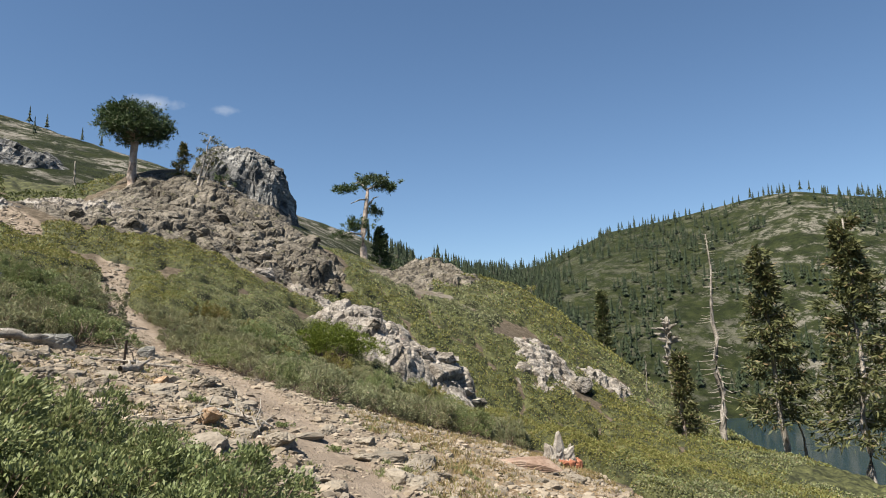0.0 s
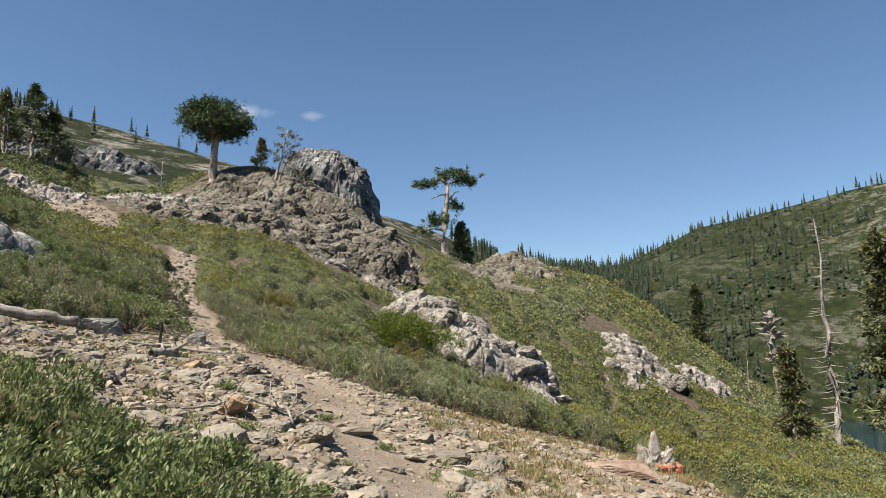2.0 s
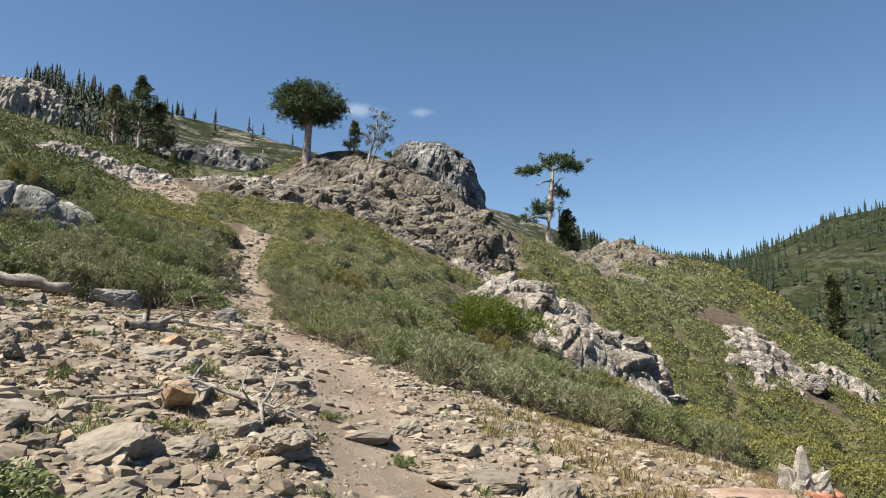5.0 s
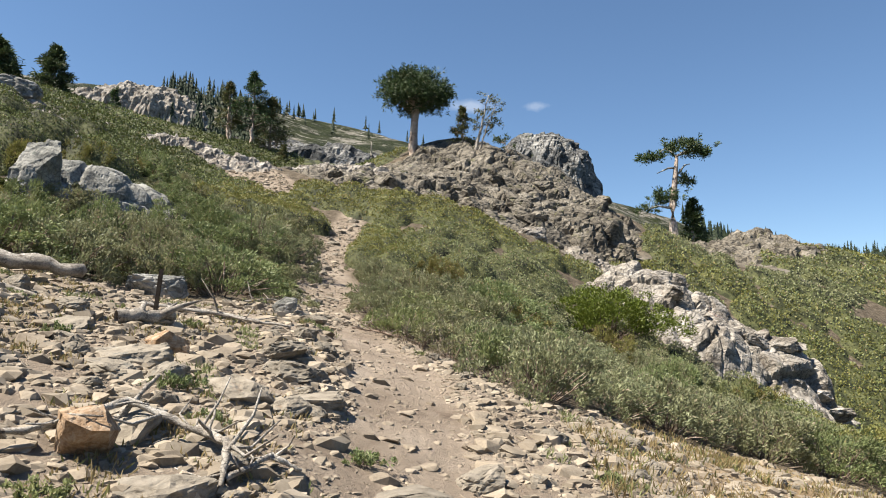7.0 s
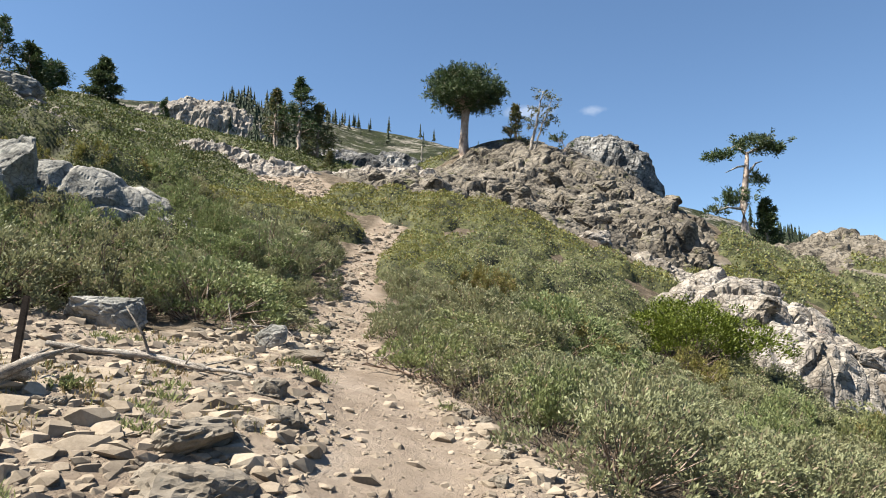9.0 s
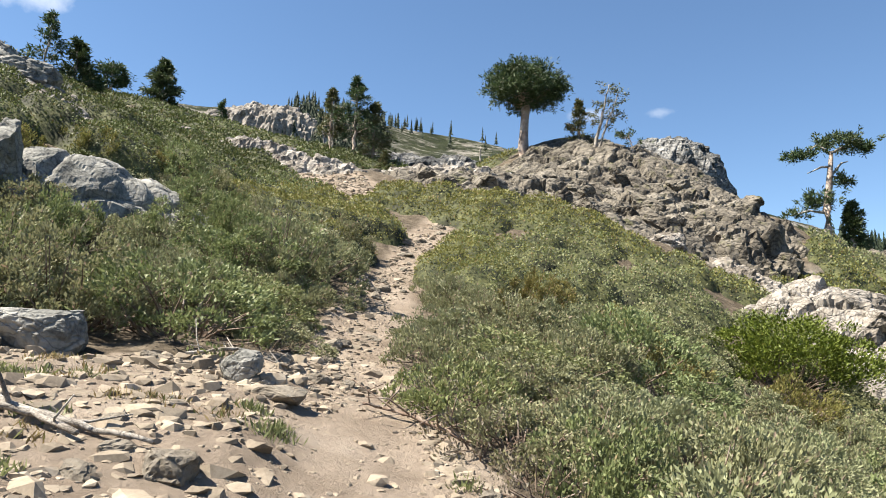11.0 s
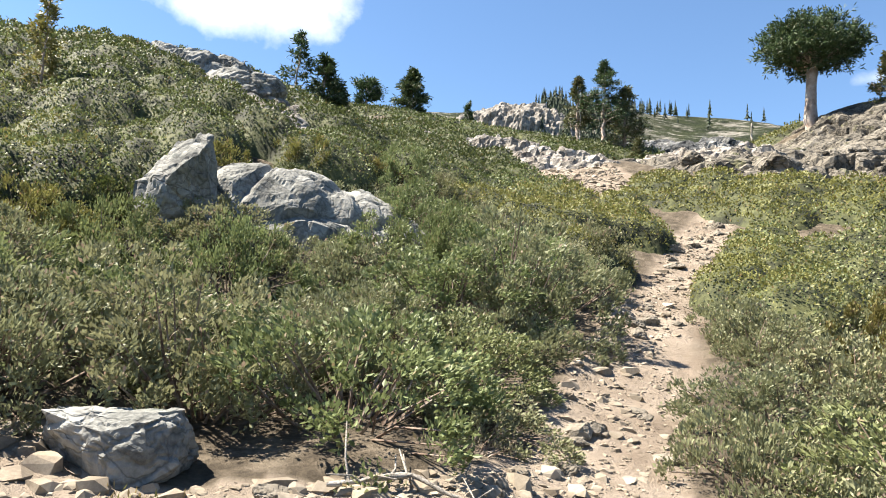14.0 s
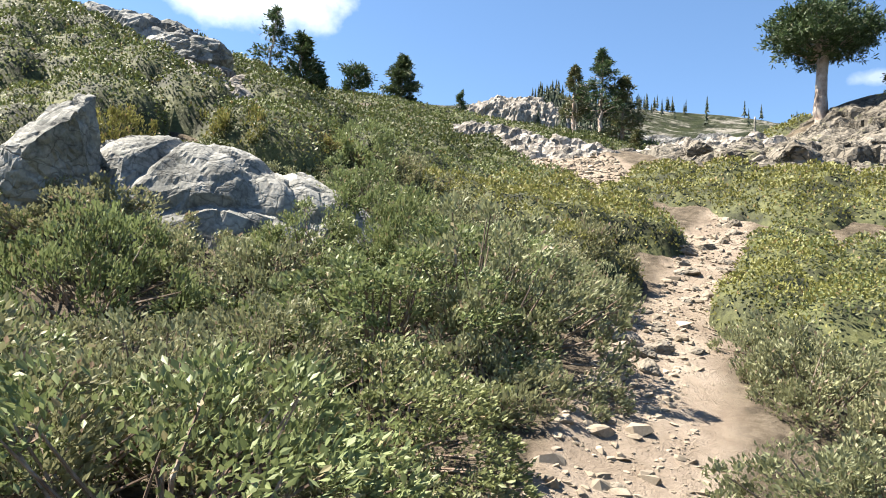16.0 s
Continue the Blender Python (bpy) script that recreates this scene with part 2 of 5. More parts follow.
KNOLLS = [
    (-1, 46, 6, 6.44),
    (14, 23, 6, -4.68),
    (6, 30, 6, -1.09),
    (-9, 30, 6, 2.25),
    (-1, 38, 6, 1.44),
    (24, 46, 6, 2.44),
    (-9, 38, 6, -4.42),
    (6, 46, 6, -3.19),
    (-18, 30, 6, -1.95),
    (-9, 23, 6, -3.63),
    (24, 30, 6, -2.44),
    (14, 30, 6, 1.72),
    (-1, 30, 6, -0.18),
    (-1, 23, 6, 0.84),
    (24, 23, 6, 1.06),
    (-18, 23, 6, 0.19),
    (-9, 46, 6, -1.48),
    (-18, 46, 6, 0.56),
    (24, 38, 6, 0.52),
    (3.3, 41.2, 2.2, 0.8),
    (6.2, 36.6, 2.4, 0.65),
    (-0.6, 44.0, 2.6, -0.55),
]
HUMMOCKS = [
    (-6, 12, 3.75, -1.02),
    (-2, 7, 3.75, 0.15),
    (-12, 7, 3.75, -0.96),
    (-12, 17, 3.75, 1.11),
    (3, 17, 3.75, -0.87),
    (3, -12, 3.75, 1.42),
    (-2, -4, 3.75, -0.11),
    (-12, 12, 3.75, -0.70),
    (-6, 2, 3.75, 0.34),
    (3, 12, 3.75, -0.58),
    (-2, 2, 3.75, -0.68),
    (-6, -4, 3.75, -1.03),
    (-2, 17, 3.75, -0.34),
    (-6, 7, 3.75, -0.70),
    (-22.6, 45.0, 4.0, -1.8),
]
# skyline: bearing (degrees right of +y), elevation (degrees), distance of the crest, level and distance of the valley before it
SKYLINE = [
    (-180, 8, 300, 5, 90), (-100, 17, 260, 24, 90), (-60, 18, 260, 23, 100), (-34, 18.3, 270, 20, 115), (-25, 19.1, 290, 20, 115),
    (-12, 17.6, 290, 19, 115), (-2, 15.4, 270, 18, 105), (6, 12.4, 260, 20, 95), (12, 10.2, 280, 15, 100), (18, 8.3, 340, 6, 110),
    (24, 6.9, 700, -14, 160), (29, 7.3, 800, -26, 240), (35, 9.8, 760, -29, 330), (45, 11.4, 750, -31, 370), (49, 11.8, 740, -31, 370),
    (58, 9.8, 740, -31, 370), (90, 6, 800, -31, 370), (130, 5, 700, -20, 200), (180, 8, 300, 5, 90),
]


def near_land(x, y):
    z = SLOPE[0] + SLOPE[1] * x + SLOPE[2] * y
    for sx, sy, reach, height in SWELLS + KNOLLS + HUMMOCKS:
        z = z + height * np.exp(-((x - sx) ** 2 + (y - sy) ** 2) / (2 * reach * reach))
    return z


def land(x, y):
    """Height of the ground, without its small relief."""
    x, y = np.asarray(x, float), np.asarray(y, float)
    r = np.hypot(x, y) + 1e-6
    b = np.degrees(np.arctan2(x, y))
    sb, se, sr, sv, sw = np.array(SKYLINE).T
    crest_r, valley, valley_r = np.interp(b, sb, sr), np.interp(b, sb, sv), np.interp(b, sb, sw)
    crest = 2 + crest_r * np.tan(np.radians(np.interp(b, sb, se)))
    up = np.clip((r - valley_r) / (crest_r - valley_r), 0, 1)
    far = valley + (crest - valley) * up ** 0.9
    far = far - np.clip(r - crest_r, 0, None) * 0.3
    far = far + fbm(x, y, 60, 5, 3) * np.clip((r - 90) / 200, 0, 1) * 16 * (1 - smooth(0.75, 1.0, up)) * smooth(0.0, 0.12, up)
    s = smooth(58, 115, r)
    lim = np.clip(r, 0, 140) / r
    return near_land(x * lim, y * lim) * (1 - s) + far * s


# open ground without shrubs: the trail, the rubble and the dry slope
OPEN_GROUND = [(-1.2, 1.4), (-2.4, 2.0), (-4.2, 2.8), (-6.5, 3.2), (-6.5, 8.5), (-5.2, 9.3), (-4.9, 10), (-4.0, 9.9), (-3.5, 10.6), (-3.0, 11.2),
               (-3.0, 12.2), (-3.4, 13.2), (-3.8, 14.6), (-4.1, 17.4), (-4.7, 20), (-4.75, 22.6), (-4.4, 23.3), (-4.05, 22.5), (-3.35, 17.7), (-3.2, 15.4), (-2.4, 13), (-1.75, 11.2), (-0.9, 9.8), (0.0, 8.5), (0.7, 8),
               (1.6, 8.9), (3.2, 10.4), (4.6, 11.0), (5.8, 10.6), (6.5, 9.4), (6.3, 7.2), (5.6, 4), (4.6, -2), (2.2, -8), (-3, -12), (-3.4, -6),
               (-2.6, -4), (-1.9, -1.5), (-1.35, 0.5)]
UPPER_TRAIL = [(-7.6, 23.5), (-9.7, 24.9), (-12.0, 28.2), (-9.9, 28.7), (-8.0, 26.7), (-7.0, 24.6)]
TRAIL = [(-2.6, -9), (-1.9, -5), (-0.8, -2.5), (-0.1, 0), (0.05, 2.5), (-0.3, 4.5), (-0.6, 6.5), (-1.0, 8.3), (-1.9, 10.4), (-2.55, 12), (-3.0, 14),
         (-3.5, 16.5), (-4.0, 19), (-4.3, 21.5), (-4.45, 23.0)]


def inside(poly, x, y):
    x, y = np.asarray(x, float), np.asarray(y, float)
    hit = np.zeros(x.shape, bool)
    for (x0, y0), (x1, y1) in zip(poly, poly[1:] + poly[:1]):
        cross = (y0 > y) != (y1 > y)
        hit ^= cross & (x < (x1 - x0) * (y - y0) / (y1 - y0 + 1e-12) + x0)
    return hit


def bare(x, y):
    """Ground that no shrub covers."""
    return inside(OPEN_GROUND, x, y) | inside(UPPER_TRAIL, x, y)


def off_line(points, x, y):
    """Distance from a broken line."""
    best = np.full(np.shape(x), 1e9)
    for (x0, y0), (x1, y1) in zip(points, points[1:]):
        dx, dy = x1 - x0, y1 - y0
        k = np.clip(((x - x0) * dx + (y - y0) * dy) / (dx * dx + dy * dy), 0, 1)
        best = np.minimum(best, np.hypot(x - x0 - k * dx, y - y0 - k * dy))
    return best


def ground_z(x, y):
    """The ground with its trodden trail and small relief."""
    x, y = np.asarray(x, float), np.asarray(y, float)
    r = np.hypot(x, y - 5)
    worn = 1 - smooth(0.25, 0.75, off_line(TRAIL, x, y))
    rough = fbm(x, y, 1.1, 5, 11) * 0.22 + fbm(x, y, 5.0, 3, 17) * 0.35
    under = 0.8 * (1 - smooth(0.72, 0.98, ((x + 1.6) / 8.9) ** 2 + ((y - 34.9) / 10.0) ** 2))   # bedrock of the knoll stands in for the soil here
    rough = rough + fbm(x, y, 0.32, 3, 31) * 0.09 * (1 - smooth(10, 22, r))
    z = land(x, y) - under - worn * 0.07 + rough * (1 - 0.55 * worn) * np.clip(r / 6, 0.45, 1.0)
    return z


def gz(x, y):
    return float(ground_z(np.array([x]), np.array([y]))[0])


def lean_to_slope(x, y, share=0.6):
    e = 0.6
    n = Vector((-(float(land(x + e, y)) - float(land(x - e, y))) / (2 * e) * share, -(float(land(x, y + e)) - float(land(x, y - e))) / (2 * e) * share, 1))
    return n.to_track_quat("Z", "Y").to_matrix().to_4x4()


# ---- mesh helpers ----
def mesh_of(name, verts, faces, material, shade_smooth=False):
    """A mesh from arrays: faces of one size, or a list of arrays of several sizes."""
    me = bpy.data.meshes.new(name)
    verts = np.asarray(verts, np.float32)
    sets = faces if isinstance(faces, list) else [faces]
    sets = [np.asarray(f, np.int32) for f in sets if len(f)]
    sets = [f for f in sets if f.ndim == 2]
    loops = np.concatenate([f.ravel() for f in sets])
    totals = np.concatenate([np.full(len(f), f.shape[1], np.int32) for f in sets])
    starts = np.concatenate([[0], np.cumsum(totals)[:-1]]).astype(np.int32)
    me.vertices.add(len(verts))
    me.vertices.foreach_set("co", verts.ravel())
    me.loops.add(len(loops))
    me.loops.foreach_set("vertex_index", loops)
    me.polygons.add(len(totals))
    me.polygons.foreach_set("loop_start", starts)
    me.polygons.foreach_set("loop_total", totals)
    me.polygons.foreach_set("use_smooth", np.full(len(totals), shade_smooth))
    me.update(calc_edges=True)
    me.validate()
    for m in material if isinstance(material, (list, tuple)) else [material]:
        me.materials.append(m)
    return me


def part(name, me, parent, label=""):
    ob = new(name, me)
    ob.parent = parent
    return tagged(ob, label)


def grid_faces(rows, cols):
    i = np.arange((rows - 1) * (cols - 1))
    a = i // (cols - 1) * cols + i % (cols - 1)
    return np.stack([a, a + 1, a + cols + 1, a + cols], 1)


def tube(points, radii, sides=8, rough=0.0, rng=None):
    """Vertices and faces of a tapered tube along points."""
    pts, out = [Vector(p) for p in points], []
    for i, p in enumerate(pts):
        d = (pts[min(i + 1, len(pts) - 1)] - pts[max(i - 1, 0)]).normalized()
        q = d.to_track_quat("Z", "Y")
        for k in range(sides):
            a = 2 * math.pi * k / sides
            rr = radii[i] * (1 + (rng.uniform(-rough, rough) if rng else 0))
            out.append(p + q @ Vector((rr * math.cos(a), rr * math.sin(a), 0)))
    n, f = len(pts), []
    for i in range(n - 1):
        for k in range(sides):
            f.append((i * sides + k, i * sides + (k + 1) % sides, (i + 1) * sides + (k + 1) % sides, (i + 1) * sides + k))
    tip = [len(out)]
    out.append(pts[-1] + (pts[-1] - pts[-2]).normalized() * radii[-1] * 0.6)
    tri = [((n - 1) * sides + k, (n - 1) * sides + (k + 1) % sides, tip[0]) for k in range(sides)]
    return [tuple(v) for v in out], f, tri


class Shape:
    """Gathers vertices, quads and triangles of one mesh."""
    def __init__(self):
        self.v, self.q, self.t, self.n = [], [], [], 0

    def add(self, v, q=(), t=()):
        v = np.asarray(v, float).reshape(-1, 3)
        self.v.append(v)
        if len(q):
            self.q.append(np.asarray(q, int) + self.n)
        if len(t):
            self.t.append(np.asarray(t, int) + self.n)
        self.n += len(v)

    def tube(self, points, radii, sides=8, rough=0.0, rng=None):
        self.add(*tube(points, radii, sides, rough, rng))

    def mesh(self, name, material, shade_smooth=False):
        return mesh_of(name, np.concatenate(self.v), [np.concatenate(k) for k in (self.q, self.t) if k], material, shade_smooth)


def leaves(rng, at, along, length, width, face=None):
    """Folded lozenge leaves: base points, directions, lengths, widths, and the way their upper sides face."""
    n = len(at)
    along = along / np.linalg.norm(along, axis=1)[:, None]
    side = np.cross(along, rng.normal(size=(n, 3)) if face is None else face)
    side /= np.linalg.norm(side, axis=1)[:, None] + 1e-9
    nor = np.cross(side, along)
    L, W = np.reshape(length, (-1, 1)) * np.ones((n, 1)), np.reshape(width, (-1, 1)) * np.ones((n, 1))
    mid = at + along * L * 0.55 - nor * W * 0.12
    v = np.stack([at, mid + side * W * 0.5 + nor * W * 0.2, at + along * L, mid - side * W * 0.5 + nor * W * 0.2], 1).reshape(-1, 3)
    i = np.arange(n)[:, None] * 4
    return v, np.concatenate([i + [0, 1, 2], i + [0, 2, 3]])


# ---- ground: one sheet to the horizon ----
def ground_material():
    m = bpy.data.materials.new("hillside")
    m.use_nodes = True
    N, L = m.node_tree.nodes, m.node_tree.links
    b = N["Principled BSDF"]
    b.inputs["Roughness"].default_value = 0.95
    b.inputs["Specular IOR Level"].default_value = 0.15
    co = N.new("ShaderNodeNewGeometry").outputs["Position"]

    def tex(sz, detail=6.0, roughness=0.6):
        n = N.new("ShaderNodeTexNoise")
        n.inputs["Scale"].default_value, n.inputs["Detail"].default_value, n.inputs["Roughness"].default_value = 1 / sz, detail, roughness
        L.new(co, n.inputs["Vector"])
        return n.outputs["Fac"]

    def ramp(fac, *stops):
        r = N.new("ShaderNodeValToRGB")
        while len(r.color_ramp.elements) < len(stops):
            r.color_ramp.elements.new(0.5)
        for e, (p, c) in zip(r.color_ramp.elements, stops):
            e.position, e.color = p, (*c, 1) if isinstance(c, tuple) else (c, c, c, 1)
        L.new(fac, r.inputs["Fac"])
        return r.outputs["Color"]

    def mix(f, a, c):
        x = N.new("ShaderNodeMix")
        x.data_type = "RGBA"
        L.new(f, x.inputs["Factor"])
        L.new(a, x.inputs["A"])
        L.new(c, x.inputs["B"])
        return x.outputs["Result"]

    def attr(name):
        a = N.new("ShaderNodeAttribute")
        a.attribute_name = name
        return a.outputs["Fac"]

    dirt = ramp(tex(0.9, 9, 0.72), (0.3, (0.125, 0.095, 0.072)), (0.45, (0.202, 0.162, 0.125)), (0.6, (0.264, 0.218, 0.173)), (0.75, (0.313, 0.269, 0.223)))
    litter = ramp(tex(0.25, 8, 0.75), (0.35, (0.039, 0.031, 0.022)), (0.5, (0.086, 0.069, 0.050)), (0.7, (0.189, 0.155, 0.116)))
    dry = ramp(tex(0.5, 9, 0.75), (0.32, (0.120, 0.077, 0.043)), (0.5, (0.241, 0.172, 0.095)), (0.7, (0.310, 0.249, 0.172)))
    scrub = ramp(tex(9, 10, 0.74), (0.34, (0.007, 0.010, 0.004)), (0.48, (0.016, 0.022, 0.007)), (0.62, (0.031, 0.038, 0.013)), (0.76, (0.067, 0.067, 0.034)))
    scree = ramp(tex(2.5, 9, 0.75), (0.35, (0.095, 0.084, 0.069)), (0.5, (0.189, 0.176, 0.150)), (0.7, (0.318, 0.297, 0.267)))
    rocky = N.new("ShaderNodeMath")
    rocky.operation = "MULTIPLY"
    L.new(ramp(tex(30, 9, 0.7), (0.46, 0.0), (0.54, 1.0)), rocky.inputs[0])
    L.new(ramp(tex(10, 9, 0.78), (0.48, 0.0), (0.54, 1.0)), rocky.inputs[1])
    stony = N.new("ShaderNodeMath")
    stony.operation = "MULTIPLY"
    L.new(rocky.outputs[0], stony.inputs[0])
    L.new(attr("stony"), stony.inputs[1])
    far = mix(stony.outputs[0], scrub, scree)
    col = mix(attr("open"), litter, dirt)
    col = mix(attr("dry"), col, dry)
    col = mix(attr("scree"), col, scree)
    col = mix(attr("far"), col, far)
    L.new(col, b.inputs["Base Color"])
    bp = N.new("ShaderNodeBump")
    bp.inputs["Strength"].default_value, bp.inputs["Distance"].default_value = 1.0, 0.05
    L.new(tex(0.12, 8, 0.75), bp.inputs["Height"])
    bq = N.new("ShaderNodeBump")
    bq.inputs["Strength"].default_value = 1.0
    L.new(attr("far"), bq.inputs["Strength"])
    bq.inputs["Distance"].default_value = 2.2
    L.new(tex(7, 10, 0.75), bq.inputs["Height"])
    L.new(bp.outputs["Normal"], bq.inputs["Normal"])
    L.new(bq.outputs["Normal"], b.inputs["Normal"])
    return m


def rocky_ridge(x, y):
    """Share of bare rock on the ridge past the knoll, 0 to 1."""
    bear, r = np.degrees(np.arctan2(x, y)), np.hypot(x, y)
    return smooth(11, 15, bear) * (1 - smooth(22, 27, bear)) * smooth(34, 42, r) * (1 - smooth(80, 95, r))


def build_ground():
    cx, cy = -1.0, 5.0
    ang = np.radians(np.concatenate([np.arange(-180, -84, 4.0), np.arange(-84, 72, 0.4), np.arange(72, 181, 4.0)]))
    rad = np.concatenate([[0.02], 0.3 * 1.021 ** np.arange(0, 442)])
    A, R = np.meshgrid(ang, rad)
    x, y = cx + R * np.sin(A), cy + R * np.cos(A)
    z = ground_z(x.ravel(), y.ravel())
    me = mesh_of("ground", np.stack([x.ravel(), y.ravel(), z], 1), grid_faces(len(rad), len(ang))[:, ::-1], ground_material(), True)
    x, y = x.ravel(), y.ravel()
    r = np.hypot(x, y)
    wob = fbm(x, y, 2.0, 4, 5)
    bear = np.degrees(np.arctan2(x, y))
    hole = bare(x + wob * 0.8, y + wob * 0.8).astype(float)
    trail = 1 - smooth(0.3, 0.6, off_line(TRAIL, x, y) + wob * 0.4)
    drys = hole * smooth(0.9, 2.6, x + wob * 2) * (1 - trail)
    scr = smooth(24, 27, y + wob * 6) * (1 - smooth(60, 75, r)) * smooth(0.06, 0.16, fbm(x, y, 6, 4, 23)) * (1 - smooth(4, 9, x))
    scr = np.maximum(scr, rocky_ridge(x, y) * smooth(-0.12, 0.1, fbm(x, y, 5, 4, 29)) * 0.7)
    for nm, val in (("open", np.maximum(hole, trail)), ("dry", drys * 0.8), ("scree", scr), ("stony", 1 - 0.8 * smooth(14, 22, bear) + 0.5 * smooth(41, 50, bear)), ("far", smooth(48, 80, r))):
        a = me.attributes.new(nm, "FLOAT", "POINT")
        a.data.foreach_set("value", val.astype(np.float32))
    return tagged(new("ground", me), "stony mountain hillside of pale dirt, rubble and scrub", "ground", kind="structure")


ground = build_ground()
# the lake in the valley
WATER = bpy.data.materials.new("lake_water")
WATER.use_nodes = True
wb = WATER.node_tree.nodes["Principled BSDF"]
wb.inputs["Base Color"].default_value, wb.inputs["Roughness"].default_value = (0.012, 0.03, 0.045, 1), 0.12
wt = WATER.node_tree.nodes.new("ShaderNodeTexNoise")
wt.inputs["Scale"].default_value = 1.2
wbp = WATER.node_tree.nodes.new("ShaderNodeBump")
wbp.inputs["Strength"].default_value = 0.25
WATER.node_tree.links.new(wt.outputs["Fac"], wbp.inputs["Height"])
WATER.node_tree.links.new(wbp.outputs["Normal"], wb.inputs["Normal"])
wa = np.radians(np.linspace(24, 120, 60))
wv = [(rr * math.sin(a), rr * math.cos(a), -29.6) for rr in (70, 420) for a in wa]
tagged(new("lake", mesh_of("lake", wv, grid_faces(2, 60), WATER)), "dark blue lake in the valley below", "lake", kind="structure")


# ---- rock masses ----
def crags(P, size, rng, tilt, step, crack):
    """Blocky relief over a surface: tilted facets at random levels around scattered centres, with clefts between."""
    span = P.max(0) - P.min(0)
    n = int(min(max(8, 1.3 * span[0] * span[1] / (size * size)), 2600))
    s = P[rng.integers(0, len(P), n)] + rng.normal(0, 0.15 * size, (n, 3))
    off, tip = rng.uniform(-0.5, 0.5, n), rng.normal(0, 0.5, (n, 3))
    out = np.zeros(len(P))
    for i in range(0, len(P), 2500):
        p = P[i:i + 2500]
        d = np.sqrt(np.maximum((p ** 2).sum(1)[:, None] + (s ** 2).sum(1) - 2 * p @ s.T, 0))
        k = np.argpartition(d, 1, axis=1)[:, :2]
        d2 = np.take_along_axis(d, k, 1)
        first = np.where(d2[:, 0] <= d2[:, 1], k[:, 0], k[:, 1])
        gap = np.abs(d2[:, 0] - d2[:, 1])
        out[i:i + 2500] = step * size * off[first] + tilt * ((p - s[first]) * tip[first]).sum(1) - crack * size * (1 - smooth(0, 0.18 * size, gap))
    return out


def rock_mass(name, cx, cy, half_u, half_v, turn, height, material, label, seed, cell=0.16, block=1.4, power=2.2, step=0.24, tilt=0.36, kind="", category="rock outcrop", sink=0.3, small=1.0):
    """An outcrop that rises out of the hillside: rounded plan turned by degrees, blocky relief at three scales."""
    rng = np.random.default_rng(seed)
    nu, nv = int(2.3 * half_u / cell), int(2.3 * half_v / cell)
    U, V = np.meshgrid(np.linspace(-1.15, 1.15, nu) * half_u, np.linspace(-1.15, 1.15, nv) * half_v)
    u, v = U.ravel(), V.ravel()
    wu = u + fbm(u, v, block, 3, seed) * block * 0.9
    wv2 = v + fbm(u, v, block, 3, seed + 9) * block * 0.9
    rr = (np.abs(wu / half_u) ** 2.4 + np.abs(wv2 / half_v) ** 2.4) ** (1 / 2.4)
    env = 1 - np.clip(rr, 0, 1.3) ** power
    c, s = math.cos(radians(turn)), math.sin(radians(turn))
    x, y = cx + u * c - v * s, cy + u * s + v * c
    z = land(x, y) + height * np.clip(env, -0.4, 1) + fbm(x, y, block * 2.5, 3, seed) * block * 0.3 * np.clip(env * 2, 0, 1)
    P = np.stack([x, y, z], 1)
    G = P.reshape(nv, nu, 3)
    nor = np.cross(np.gradient(G, axis=1), np.gradient(G, axis=0)).reshape(-1, 3)
    nor /= np.linalg.norm(nor, axis=1)[:, None] + 1e-9
    rel = crags(P, block, rng, tilt, step, 0.05 + 0.11 * small) + small * (crags(P, block * 0.45, rng, tilt * 0.8, step * 0.8, 0.15) + crags(P, block * 0.2, rng, tilt * 0.5, step * 0.6, 0.1))
    P = P + nor * (rel * np.clip(env * 2.5, 0, 1))[:, None]
    P[:, 2] -= np.where(env < 0.02, sink, 0) + sink * 0.2
    me = mesh_of(name, P, grid_faces(nv, nu), material)
    return tagged(new(name, me), label, category, kind=kind)


knoll = rock_mass("rock_knoll", -1.6, 34.9, 8.9, 10.0, 8, 0.1, ROCK_KNOLL, "brown-grey craggy rock knoll with lichen and cracks", 3, cell=0.1, block=1.5, power=4.0, step=0.18, tilt=0.3, small=0.75)
rock_mass("rock_ledge", -6.6, 32.6, 3.2, 2.6, 30, 0.5, ROCK_PALE, "pale weathered rock ledge at the foot of the knoll", 8, cell=0.1, block=0.8)
white_outcrop = rock_mass("rock_outcrop", 6.9, 22.2, 4.1, 2.4, 14, 1.9, ROCK_PALE, "whitish fractured rock outcrop among green shrubs", 5, cell=0.055, block=1.5, step=0.13, tilt=0.34, power=3.0, small=0.55)
rock_mass("rock_outcrop", 4.4, 25.6, 1.4, 2.6, 20, 0.4, ROCK_PALE, "pale broken rock above the white outcrop", 6, cell=0.07, block=0.6)
rock_mass("rock_overhang", 4.3, 29.8, 2.2, 1.5, -20, 0.9, ROCK_KNOLL, "dark brown angular rock overhang on the knoll's edge", 15, cell=0.09, block=1.3, step=0.4, tilt=0.6)
rock_mass("rock_slab", -7.8, 14.2, 2.1, 0.85, 57, 5.0 - float(land(-7.8, 14.2)), ROCK_GREY, "long grey flat slab of rock bedded in shrubs", 131, cell=0.035, block=1.1, power=2.2, step=0.04, tilt=0.09, small=0.25)
rock_mass("rock_outcrop", -10.8, 16.3, 1.6, 1.1, 40, 0.4, ROCK_PALE, "grey-brown outcrop on the shrubby hillside", 9, cell=0.05, block=0.9, step=0.12, tilt=0.22, small=0.6)
